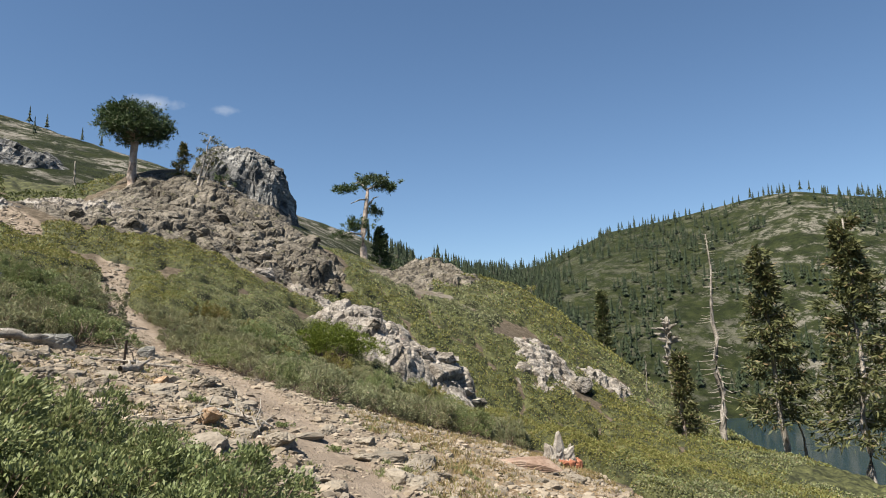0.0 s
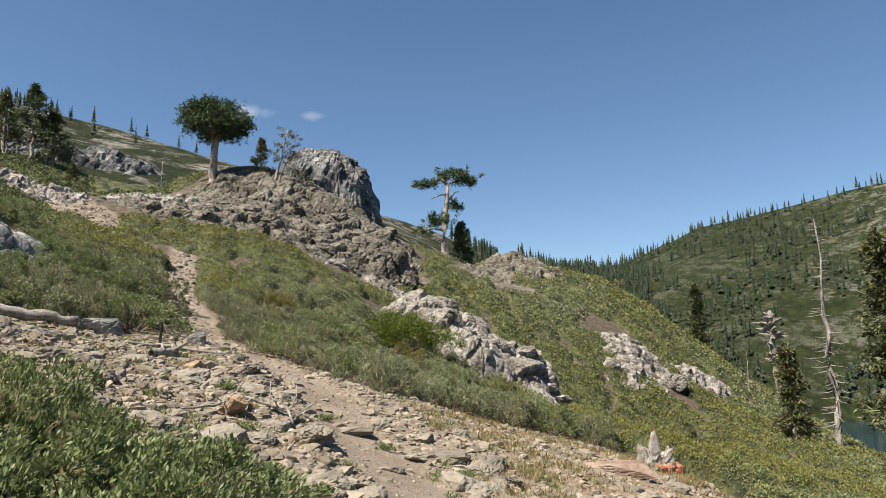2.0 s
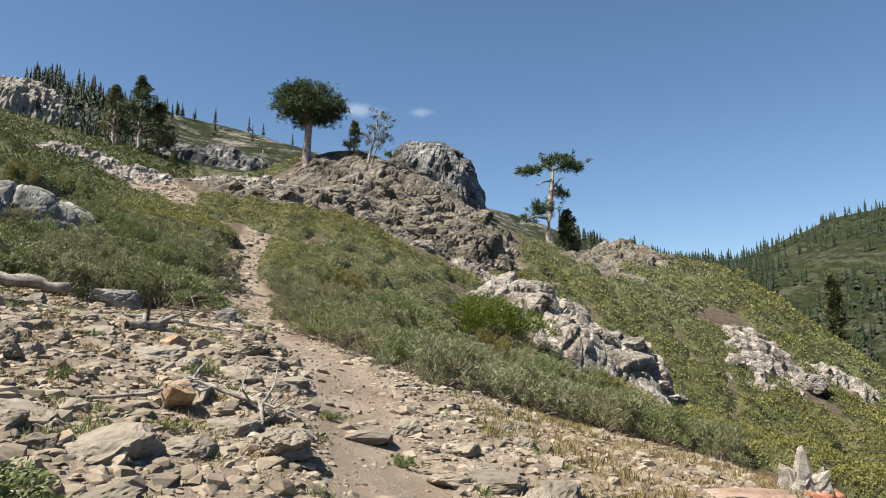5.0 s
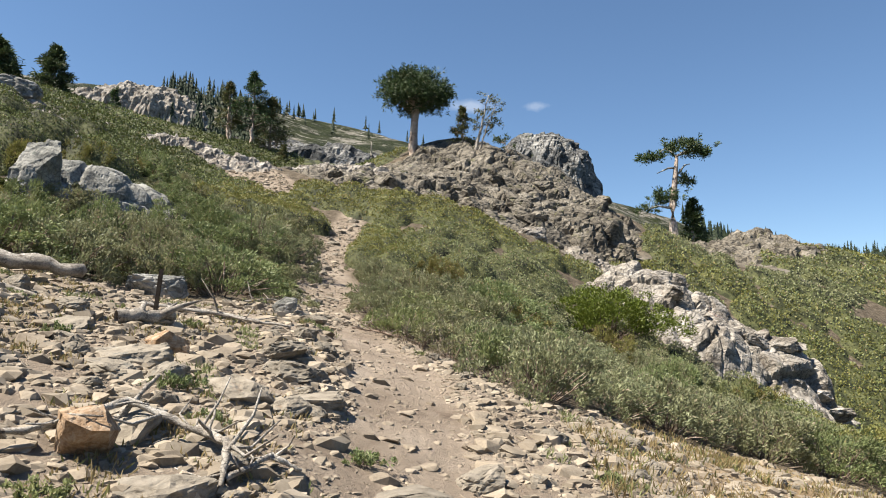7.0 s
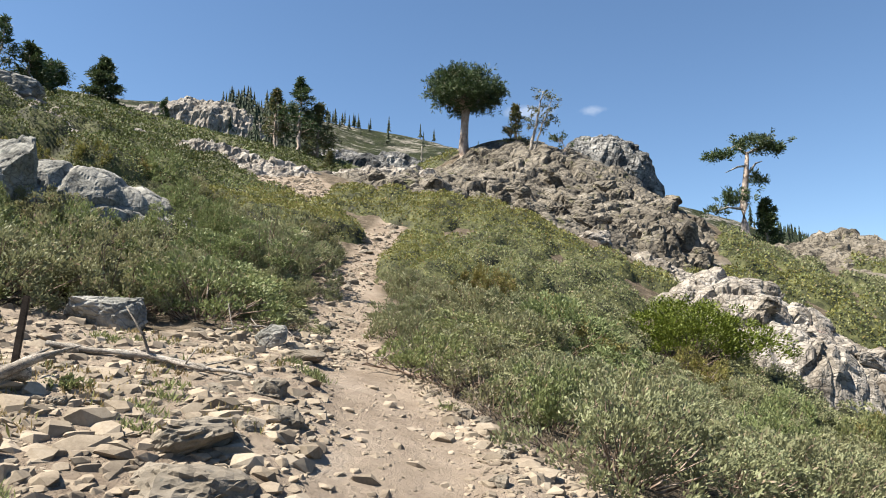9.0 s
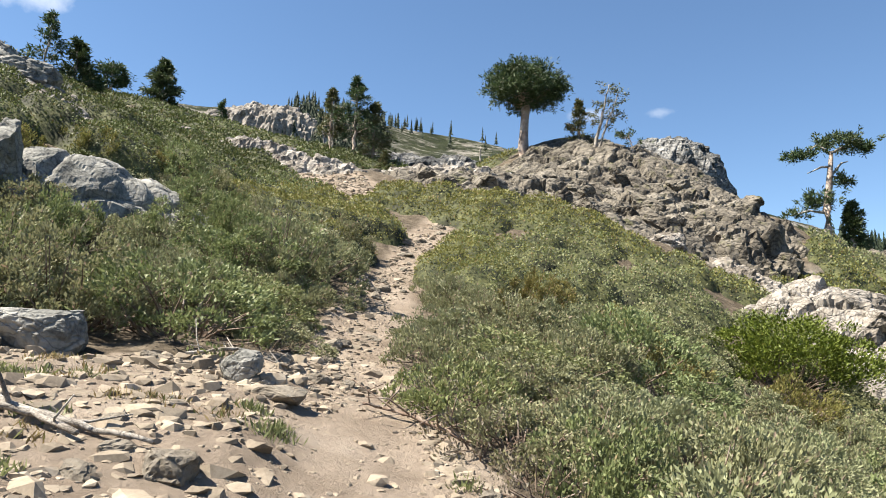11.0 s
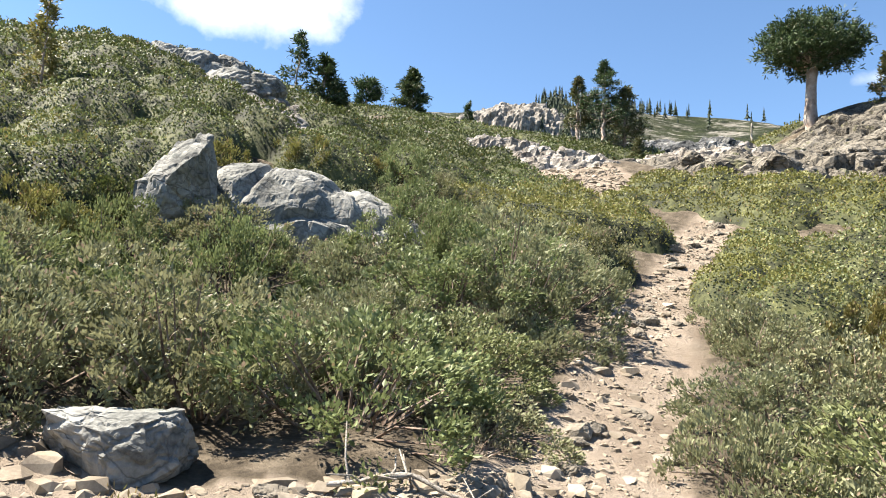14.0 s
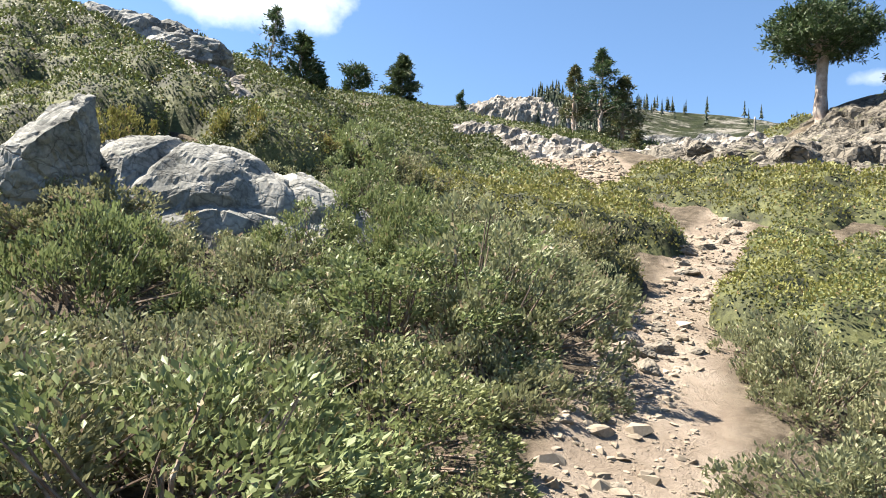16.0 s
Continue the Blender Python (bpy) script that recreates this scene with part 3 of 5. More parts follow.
rock_mass("rock_outcrop", -14.0, 17.1, 2.5, 1.3, 40, 0.75, ROCK_GREY, "flat-topped grey rock band near the hill crest", 19, cell=0.06, block=1.2, step=0.12, tilt=0.2, small=0.5)
rock_mass("rock_outcrop", -13.6, 29.8, 2.4, 1.1, 40, 0.8, ROCK_PALE, "pale blocky boulders along the upper trail", 10, cell=0.09, block=0.7)
rock_mass("rock_outcrop", -10.2, 27.4, 1.8, 1.4, 30, 0.4, ROCK_PALE, "pale worn rock beside the upper trail", 12, cell=0.09, block=0.6)
rock_mass("rock_outcrop", -19.5, 32.5, 1.8, 1.0, 20, 0.8, ROCK_PALE, "weathered pale rock block on the ridge", 13, cell=0.09, block=0.7)
rock_mass("rock_outcrop", 18.5, 31.5, 1.9, 4.6, -35, 0.8, ROCK_PALE, "bare pale rock band on the slope", 14, cell=0.12, block=0.9)
rock_mass("rock_outcrop", 24.0, 33.5, 3.2, 1.2, 20, 0.9, ROCK_PALE, "pale rounded rocks on the lower slope", 16, cell=0.11, block=1.0)
rock_mass("rock_ridge", 21.5, 57.0, 4.6, 3.0, -30, 2.2, ROCK_KNOLL, "dark craggy ridge rock behind the slope", 17, cell=0.2, block=1.8)
rock_mass("rock_ridge", 28.0, 62.0, 9.5, 7.0, -40, 1.0, ROCK_KNOLL, "reddish brown rocky ridge with low growth", 18, cell=0.25, block=1.5)
rock_mass("rock_ridge", 15.5, 47.0, 7.0, 5.5, -40, 0.9, ROCK_KNOLL, "brown broken rock on the slope below the pine", 20, cell=0.2, block=1.3)
rock_mass("far_cliff", 14.2, 178, 14.5, 12, 0, 17.5, ROCK_CLIFF, "steep grey cliff streaked white behind the knoll", 21, cell=0.4, block=3.2, step=0.16, power=4.0, category="cliff", sink=6)
rock_mass("far_crag", -92, 165, 21, 9, 29.5, 10.0, ROCK_PALE, "pale cracked crag on the far hillside", 22, cell=0.5, block=3.6, power=3, category="cliff", sink=3)
rock_mass("far_crag", -44, 172, 20, 10, 14, 3.2, ROCK_CLIFF, "grey rock slabs on the far slope", 24, cell=0.7, block=5, power=2.5, category="cliff", sink=3)


# ---- boulders and stones ----
def boulder_mesh(name, seed, material, points=30, rough=0.05, box=0.4, passes=4, grain=0.045):
    """A broken block, about 1 across: planed faces, chipped facets, worn edges and a pitted skin."""
    g = np.random.default_rng(seed)
    bm = bmesh.new()
    for p in g.normal(size=(points, 3)):
        p = p / (box * np.abs(p).max() + (1 - box) * np.linalg.norm(p)) * g.uniform(0.42, 0.54)
        bm.verts.new(p)
    bmesh.ops.convex_hull(bm, input=bm.verts)
    bmesh.ops.delete(bm, geom=[w for w in bm.verts if not w.link_faces], context="VERTS")
    bmesh.ops.triangulate(bm, faces=bm.faces)
    for _ in range(passes):
        long = [e for e in bm.edges if e.calc_length() > grain]
        if long:
            bmesh.ops.subdivide_edges(bm, edges=long, cuts=1)
            bmesh.ops.triangulate(bm, faces=[f for f in bm.faces if len(f.verts) > 3])
    shift = Vector((seed * 1.7, seed * 0.3, 0))
    bm.normal_update()
    for w in bm.verts:
        k = 0.0
        for f, amp in ((2.6, 1.0), (6.5, 0.5)):
            d, p = noise.voronoi(w.co * f + shift)
            level = math.sin(p[0].x * 91.7 + p[0].y * 47.3 + p[0].z * 13.1)
            k += amp * (0.8 * level - 1.3 * max(0, 0.12 - (d[1] - d[0])) / 0.12)
        k += 0.9 * noise.noise(w.co * 4.0 + shift) + 0.5 * noise.noise(w.co * 13.0 + shift)
        w.co += w.normal * rough * 0.6 * k
    me = bpy.data.meshes.new(name)
    bm.to_mesh(me)
    bm.free()
    me.materials.append(material)
    return me


def boulder(name, x, y, size, seed, material, label, turn=0, sunk=0.25, tip=(0, 0), category="boulder", top=None, **kw):
    me = boulder_mesh(name, seed, material, **kw)
    ob = new(name, me)
    ob.matrix_world = pose(x, y, gz(x, y) + size[2] * (0.5 - sunk) if top is None else top - size[2] * 0.5, tip[0], tip[1], turn) @ Matrix.Diagonal((*size, 1))
    return tagged(ob, label, category)


boulder("boulder", -8.25, 12.75, (1.02, 0.95, 1.5), 31, ROCK_GREY, "upright grey lichen-spotted boulder standing in shrubs", 20, 0.12, top=5.27, points=18, rough=0.035)
boulder("boulder", -8.0, 13.0, (0.6, 0.4, 0.3), 32, ROCK_GREY, "low grey rock beside the upright boulder", 40, 0.3)
boulder("boulder", -4.4, 9.88, (0.8, 0.54, 0.46), 33, ROCK_GREY, "flat-topped blue-grey boulder at the shrubs' edge", 35, 0.25, box=0.85, points=24, rough=0.03)
boulder("boulder", -2.75, 10.2, (0.36, 0.3, 0.3), 34, ROCK_GREY, "small rounded grey stone beside the trail", 10, 0.2, rough=0.03)
boulder("boulder", -11.9, 16.5, (1.5, 1.1, 0.75), 35, ROCK_GREY, "overhanging grey rock casting a dark shadow", 30, 0.2, rough=0.035)
boulder("boulder", -12.6, 13.4, (0.6, 0.5, 0.5), 36, ROCK_GREY, "grey rock poking out of hillside shrubs", 0, 0.2)
boulder("boulder", 10.6, 23.3, (1.2, 1.0, 1.2), 37, ROCK_PALE, "pale block below the white outcrop", 15, 0.2)
boulder("boulder", 1.5, 26.2, (1.2, 0.9, 0.8), 38, ROCK_PALE, "pale yellowish boulder at the knoll's foot", 25, 0.25)
boulder("boulder", 0.2, 26.6, (1.3, 0.9, 0.7), 39, ROCK_PALE, "pale rounded boulder at the knoll's foot", 60, 0.25)
boulder("boulder", 32.0, 70.0, (2.2, 1.6, 1.8), 40, STONE_RED, "reddish boulder on the ridge slope", 0, 0.2)
boulder("boulder", 3.5, 21.7, (0.8, 0.7, 1.2), 41, ROCK_PALE, "pointed pale boulder above the shrubs", 0, 0.2)
boulder("boulder", 20.5, 30.6, (1.6, 1.2, 1.2), 42, ROCK_PALE, "pale rounded boulder on the slope", 0, 0.2)
boulder("stone", -2.36, 5.95, (0.34, 0.26, 0.26), 43, STONE_ORANGE, "orange-stained angular stone on the rubble", 20, 0.25, category="stone", rough=0.018, points=16, box=0.7)
boulder("stone", -1.75, 3.95, (0.3, 0.3, 0.32), 44, STONE_ORANGE, "brown-orange block of stone among branches", 50, 0.25, category="stone", rough=0.018, points=16, box=0.7)
boulder("flat_stone", -1.25, 5.8, (0.6, 0.5, 0.14), 45, STONE, "large flat grey stone set in the rubble", 15, category="stone", top=1.13, box=0.8, rough=0.02)
boulder("flat_stone", -0.35, 4.75, (0.48, 0.32, 0.12), 46, STONE, "flat grey stone set in the trail", 5, 0.3, category="stone", box=0.8, rough=0.015)
boulder("flat_stone", 3.85, 5.9, (1.25, 0.6, 0.25), 47, STONE_RED, "reddish flat slab on the dry slope", -20, 0.3, category="stone", box=0.8, rough=0.015)
boulder("stone", -0.95, 3.6, (0.42, 0.5, 0.25), 48, STONE, "buff angular stone among driftwood", 10, 0.25, category="stone")
boulder("stone", -2.3, 9.95, (0.42, 0.28, 0.14), 49, STONE, "pale flat stone in the trail", -10, 0.3, category="stone", box=0.8, rough=0.02)



def blocks(parent, n, seed, lo, hi, keep, material, size):
    """Broken blocks that lie bedded on a rock mass, as parts of it."""
    g = np.random.default_rng(seed)
    forms = [boulder_mesh("block", seed + k, material, points=16 + k, rough=0.04, box=0.75, passes=3, grain=0.1) for k in range(5)]
    done = 0
    while done < n:
        x, y = g.uniform(lo[0], hi[0]), g.uniform(lo[1], hi[1])
        if not keep(x, y):
            continue
        k = g.uniform(*size)
        ob = part("block", forms[done % 5], parent)
        ob.matrix_local = pose(x, y, top_of(parent, x, y) + k * 0.04, g.uniform(-20, 20), g.uniform(-20, 20), g.uniform(0, 360)) @ Matrix.Diagonal((k * g.uniform(0.9, 1.5), k, k * g.uniform(0.5, 0.8), 1))
        done += 1


def top_of(ob, x, y):
    """Height of a rock mass above a spot."""
    co = np.empty(len(ob.data.vertices) * 3, np.float32)
    ob.data.vertices.foreach_get("co", co)
    co = co.reshape(-1, 3)
    return float(co[np.argmin((co[:, 0] - x) ** 2 + (co[:, 1] - y) ** 2), 2])


blocks(knoll, 34, 500, (-8, 25), (6.5, 37), lambda x, y: ((x + 1.6) / 8.9) ** 2 + ((y - 34.9) / 10.0) ** 2 < 0.85, ROCK_KNOLL, (0.4, 1.1))
blocks(white_outcrop, 9, 520, (4.5, 20.6), (10.3, 23), lambda x, y: abs(y - 20.6 - 0.25 * (x - 5)) < 0.7, ROCK_PALE, (0.4, 0.95))


STONES = [boulder_mesh("stone", 60 + k, STONE, points=28 + k % 12, rough=0.045, box=0.5, passes=3, grain=0.1) for k in range(16)]
rng = np.random.default_rng(77)


def scatter_open(n, lo, hi, keep):
    out = []
    while len(out) < n:
        x, y = rng.uniform(lo[0], hi[0], 400), rng.uniform(lo[1], hi[1], 400)
        ok = bare(x, y) & (rng.uniform(0, 1, 400) < keep(x, y))
        out += list(zip(x[ok], y[ok]))
    return out[:n]


def rubble(x, y):
    d = off_line(TRAIL, x, y)
    return np.where(d < 0.4, 0.1, 1.0) * np.where(x > 1.3, 0.5, 1.0) * np.where((y > 7.6) & (x < -1.5), 0.45, 1.0)


for k, (x, y) in enumerate(scatter_open(245, (-6, 0.5), (5.5, 10), rubble) + scatter_open(55, (-5, 10), (-2, 23), lambda x, y: np.ones(len(x)))):
    big = y < 6.8 and x < 1.5
    s = rng.lognormal(-1.45, 0.48) if big else rng.lognormal(-2.1, 0.4)
    s = min(s, 0.48) * (1.25 if y > 10 else 1.0)
    high = s * rng.uniform(0.5, 0.9) * (0.7 if s > 0.3 else 1.0)
    ob = new("stone", STONES[k % 16])
    ob.matrix_world = pose(x, y, gz(x, y) + high * rng.uniform(-0.18, 0.1), rng.uniform(-16, 16), rng.uniform(-16, 16), rng.uniform(0, 360)) @ Matrix.Diagonal((s * rng.uniform(0.9, 1.45), s * rng.uniform(0.75, 1.1), high, 1))
    tagged(ob, "angular buff-grey stone lying on the rubble slope", "stone", "loose stones on the trail")


def pebble_field():
    """Small gravel of the trail and rubble, past counting."""
    hull = []
    for k in range(9):
        bm = bmesh.new()
        g = np.random.default_rng(k)
        for p in g.normal(size=(15, 3)):
            bm.verts.new(p / (0.5 * np.linalg.norm(p) + 0.5 * np.abs(p).max()) * g.uniform(0.4, 0.52))
        bmesh.ops.convex_hull(bm, input=bm.verts)
        bmesh.ops.triangulate(bm, faces=bm.faces)
        bm.verts.index_update()
        used = [w for w in bm.verts if w.link_faces]
        idx = {w: i for i, w in enumerate(used)}
        hull.append((np.array([w.co[:] for w in used]), np.array([[idx[w] for w in f.verts] for f in bm.faces])))
        bm.free()
    sh = Shape()
    spots = np.array(scatter_open(30000, (-6.5, -3), (6.5, 12), lambda x, y: rubble(x, y) * np.where(off_line(TRAIL, x, y) < 0.4, 3.0, 1.0)) + scatter_open(3200, (-5.2, 10), (-2, 24), lambda x, y: np.ones(len(x))) + scatter_open(1800, (-11.5, 23), (-7, 28.5), lambda x, y: np.ones(len(x))))
    zz = ground_z(spots[:, 0], spots[:, 1])
    worn = off_line(TRAIL, spots[:, 0], spots[:, 1]) < 0.5
    for i, ((x, y), z) in enumerate(zip(spots, zz)):
        v, f = hull[i % 9]
        s = min(rng.lognormal(-2.95, 0.66), 0.22) * (0.5 if worn[i] and rng.uniform() < 0.85 else 1.0)
        a = rng.uniform(0, 6.28)
        c, n = math.cos(a), math.sin(a)
        w = v * (s * rng.uniform(0.9, 1.5), s, s * rng.uniform(0.4, 0.8))
        sh.add(np.stack([w[:, 0] * c - w[:, 1] * n + x, w[:, 0] * n + w[:, 1] * c + y, w[:, 2] + z - s * 0.06], 1), t=f)
    return tagged(new("gravel", sh.mesh("gravel", PEBBLE)), "small angular gravel strewn over the pale trail", "gravel", kind="stuff")


pebble_field()


# ---- shrubs ----
def clumps(rng, centre, out, radius, leaf, per, upright=True):
    """Leaves over small domes of twigs: each leaf turned outward from its dome, so that a clump has a lit and a shaded side."""
    n = len(centre)
    c, o, r = np.repeat(centre, per, 0), np.repeat(out, per, 0), np.repeat(radius, per)
    d = rng.normal(size=(n * per, 3)) + o * 1.1
    d /= np.linalg.norm(d, axis=1)[:, None]
    at = c + d * (r * rng.uniform(0.45, 1.05, n * per))[:, None]
    face = d + rng.normal(0, 0.45, d.shape)
    along = o * 0.55 + d * 0.45 + (0, 0, 0.35) + rng.normal(0, 0.42, d.shape)
    if not upright:
        along = np.cross(d, rng.normal(size=d.shape)) * 0.6 + o * 0.5 + rng.normal(0, 0.25, d.shape)
    k = rng.uniform(0.7, 1.25, n * per) * leaf
    return leaves(rng, at - along * 0.02, along, k, k * rng.uniform(0.34, 0.48, n * per) * (1.0 if upright else 1.2), face)


def shrub_mesh(seed, radius, height, tips, leaf, per=70):
    """Foliage and branches of a low rounded shrub: domes of leaves at uneven heights with gaps between."""
    rng = np.random.default_rng(seed)
    a, q = rng.uniform(0, 2 * np.pi, tips), np.sqrt(rng.uniform(0, 1, tips))
    rim = radius * (1 + 0.22 * np.sin(a * 3 + seed) + 0.14 * np.sin(a * 5 + 2 * seed))
    x, y = np.cos(a) * q * rim, np.sin(a) * q * rim
    z = height * np.sqrt(np.maximum(1 - 0.9 * q ** 2.6, 0)) * rng.uniform(0.22, 1.1, tips) ** 0.8 - 0.05
    base = np.stack([x, y, np.maximum(z, 0.03)], 1)
    up = np.stack([np.cos(a) * q * 1.2, np.sin(a) * q * 1.2, np.ones(tips)], 1) + rng.normal(0, 0.25, (tips, 3))
    up /= np.linalg.norm(up, axis=1)[:, None]
    fv, ft = clumps(rng, base, up, radius * rng.uniform(0.11, 0.24, tips), leaf, per)
    br = Shape()
    for k in rng.choice(tips, min(tips, 46), replace=False):
        e = base[k]
        m = e * (0.55, 0.55, 0.35) + rng.normal(0, 0.05, 3) * radius
        m[2] = max(m[2], 0.02)
        br.tube([(e[0] * 0.12, e[1] * 0.12, -0.1), m, e], [0.011, 0.007, 0.003], 4)
    return (fv, ft), br


def make_shrub(seed, radius, height, tips, leaf, mat, per=70):
    (fv, ft), br = shrub_mesh(seed, radius, height, tips, leaf, per)
    top = new("shrub", br.mesh("branches", BARK_DARK))
    part("foliage", mesh_of("foliage", fv, ft, mat), top)
    return top


ROCKY = [(-8.0, 13.7, 0.85), (-7.5, 14.3, 0.8), (-7.0, 15.1, 0.75), (-8.3, 13.0, 0.6), (2.9, 18.9, 1.15), (-8.75, 12.9, 0.5), (-8.4, 13.3, 0.5), (-10.8, 16.3, 0.9), (-14.0, 17.1, 1.1), (-15.4, 16.0, 0.5), (-12.7, 18.2, 0.5), (-4.35, 9.85, 0.5),
         (6.9, 21.9, 2.3), (9.2, 22.5, 2.2), (4.8, 21.6, 1.5), (8.0, 20.6, 1.2), (4.4, 25.6, 1.7), (3.4, 21.7, 0.5), (1.5, 26.2, 0.9), (0.2, 26.6, 0.9), (-12.0, 16.4, 0.5), (3.85, 5.9, 0.8), (5.8, 8.2, 0.9), (-13.6, 29.8, 2.0), (-10.2, 27.4, 1.6),
         (18.5, 31.5, 1.0), (24.0, 33.5, 1.1), (17.3, 33.4, 0.9), (19.8, 29.6, 0.9)]


def on_rock(x, y, grow=0.0):
    bad = np.zeros(np.shape(x), bool)
    for rx, ry, rr in ROCKY:
        bad |= np.hypot(x - rx, y - ry) < rr + grow
    knoll = ((x + 1.6) / 8.9) ** 2 + ((y - 34.9) / 10.0) ** 2 < 1.04
    return bad | knoll


def shrub_tone(x, y):
    """Which leaf colour grows where: grey-green low down, yellower towards the knoll, deep green on the hill."""
    if x < -1.15 and y < 4:
        return "green"
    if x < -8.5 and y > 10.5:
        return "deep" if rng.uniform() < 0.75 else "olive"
    if x > -3 and y > 17 + rng.uniform(-2, 2):
        return "olive"
    if x < -4.5 and y > 18:
        return "olive" if rng.uniform() < 0.6 else "green"
    if x > 6.5:
        return "olive" if rng.uniform() < 0.7 else "sage"
    if x < -3:
        return "green" if rng.uniform() < 0.45 else "sage"
    return "sage" if rng.uniform() < 0.75 else "green"


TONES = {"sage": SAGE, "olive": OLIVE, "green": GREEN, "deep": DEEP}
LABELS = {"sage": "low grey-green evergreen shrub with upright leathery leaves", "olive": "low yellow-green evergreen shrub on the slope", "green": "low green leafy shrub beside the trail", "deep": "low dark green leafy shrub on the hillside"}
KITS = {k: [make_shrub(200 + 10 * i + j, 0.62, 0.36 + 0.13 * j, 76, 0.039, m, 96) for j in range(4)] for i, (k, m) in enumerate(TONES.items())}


def shrub_spots(n, lo, hi, gap, grow=0.0, edge=0.3, tries=60000):
    """Spots outside the open ground and the rocks, no nearer together than gap."""
    xs, ys = rng.uniform(lo[0], hi[0], tries), rng.uniform(lo[1], hi[1], tries)
    ok = ~on_rock(xs, ys, grow)
    for ex, ey in ((edge, 0), (-edge, 0), (0, edge), (0, -edge)):
        ok &= ~bare(xs + ex, ys + ey)
    cell, out = {}, []
    for x, y in zip(xs[ok], ys[ok]):
        c = (int(x // gap), int(y // gap))
        near = [p for i in (-1, 0, 1) for j in (-1, 0, 1) for p in cell.get((c[0] + i, c[1] + j), ())]
        if all((x - p[0]) ** 2 + (y - p[1]) ** 2 > gap * gap for p in near):
            cell.setdefault(c, []).append((x, y))
            out.append((x, y))
            if len(out) >= n:
                break
    return out


placed = shrub_spots(36, (-5, -4.5), (-1, 3), 0.58, edge=0.35) + shrub_spots(105, (-9, 8.5), (-2.5, 17.5), 0.76, edge=0.6) + shrub_spots(115, (-3.3, 7.5), (6, 17), 0.8, edge=0.55)
placed = [p for p in placed if p[1] < 7 or float(off_line(TRAIL, np.array([p[0]]), np.array([p[1]]))[0]) > 0.82]
used = set()
for k, (x, y) in enumerate(placed):
    tone = shrub_tone(x, y)
    by_trail = float(off_line(TRAIL, np.array([x]), np.array([y]))[0]) < 1.45
    size = k % 2 if by_trail and y > 4 else (2 + k % 2 if x > -5.4 or y < 10.8 else k % 2) if x < -3 and y > 9 else 2 + k % 2 if y < 0.3 else 1 + k % 2 if y > 4 else k % 2
    kit = KITS[tone][size]
    m = Matrix.Translation((x, y, gz(x, y) - 0.03)) @ lean_to_slope(x, y, 0.8) @ pose(0, 0, 0, 0, 0, rng.uniform(0, 360)) @ Matrix.Diagonal((rng.uniform(0.9, 1.35), rng.uniform(0.9, 1.35), rng.uniform(0.7, 1.3), 1))
    if (tone, size) in used:
        ob = copy_thing(kit, m)
    else:
        used.add((tone, size))
        ob = kit
        ob.matrix_basis = m
    tagged(ob, LABELS[tone], "shrub", "shrubs beside the trail")
for tone, kit in KITS.items():
    for j, ob in enumerate(kit):
        if (tone, j) not in used:
            for o in (*ob.children, ob):
                bpy.data.objects.remove(o)
lime = make_shrub(290, 1.1, 1.15, 230, 0.055, LIME, 90)
lime.matrix_basis = Matrix.Translation((2.9, 18.8, gz(2.9, 18.8) - 0.05)) @ Matrix.Diagonal((1.45, 1.2, 1.05, 1))
tagged(lime, "bright yellow-green rounded shrub on the slope", "shrub")


# ---- the closed shrub cover of the slopes ----
def head(cx, cy, cell, seed):
    """Middle, reach and height of the one shrub head of a cell."""
    h = [np.modf(np.abs(np.sin(cx * 12.99 + cy * 78.23 + seed * 3.7 + k * 37.7)) * 43758.5)[0] for k in range(4)]
    return (cx + 0.1 + 0.8 * h[0]) * cell, (cy + 0.1 + 0.8 * h[1]) * cell, cell * (0.48 + 0.36 * h[2]), 0.4 + 0.6 * h[3]


def growing(x, y):
    """Whether a shrub head may stand here."""
    bad = on_rock(x, y, 0.3)
    for ex, ey in ((0.38, 0), (-0.38, 0), (0, 0.38), (0, -0.38), (0, 0)):
        bad |= bare(x + ex, y + ey)
    bad |= ((x > -8.6) & (x < -2.9) & (y > 8.9) & (y < 17.1)) | ((x > -3.3) & (x < 5.7) & (y > 6) & (y < 16.7)) | ((x < -1) & (x > -6) & (y < 3.5))
    bad |= (x > -6) & (x < 8) & (y > 34) & (y < 54)
    bad |= (rocky_ridge(x, y) > 0.4) & (lattice(x / 3.5, y / 3.5, 6) < 0.5)
    return ~bad & ((np.hypot(x, y) < 30) | (lattice(x / 5, y / 5, 4) > 0.12))


CELL, SPAN = 1.15, 90
CX, CY = np.meshgrid(np.arange(-SPAN, SPAN), np.arange(-SPAN, SPAN), indexing="ij")
ALIVE = growing(*head(CX, CY, CELL, 2)[:2])


def domes(x, y, cell, seed, alive=None):
    """Heights 0 to 1 of rounded heads scattered one to a cell."""
    xi, yi = np.floor(x / cell), np.floor(y / cell)
    best = np.zeros(np.shape(x))
    for i in (-1, 0, 1):
        for j in (-1, 0, 1):
            cx, cy = xi + i, yi + j
            px, py, r, tall = head(cx, cy, cell, seed)
            z = tall * np.sqrt(np.maximum(1 - ((x - px) ** 2 + (y - py) ** 2) / (r * r), 0))
            if alive is not None:
                z = z * alive[np.clip(cx + SPAN, 0, 2 * SPAN - 1).astype(int), np.clip(cy + SPAN, 0, 2 * SPAN - 1).astype(int)]
            best = np.maximum(best, z)
    return best


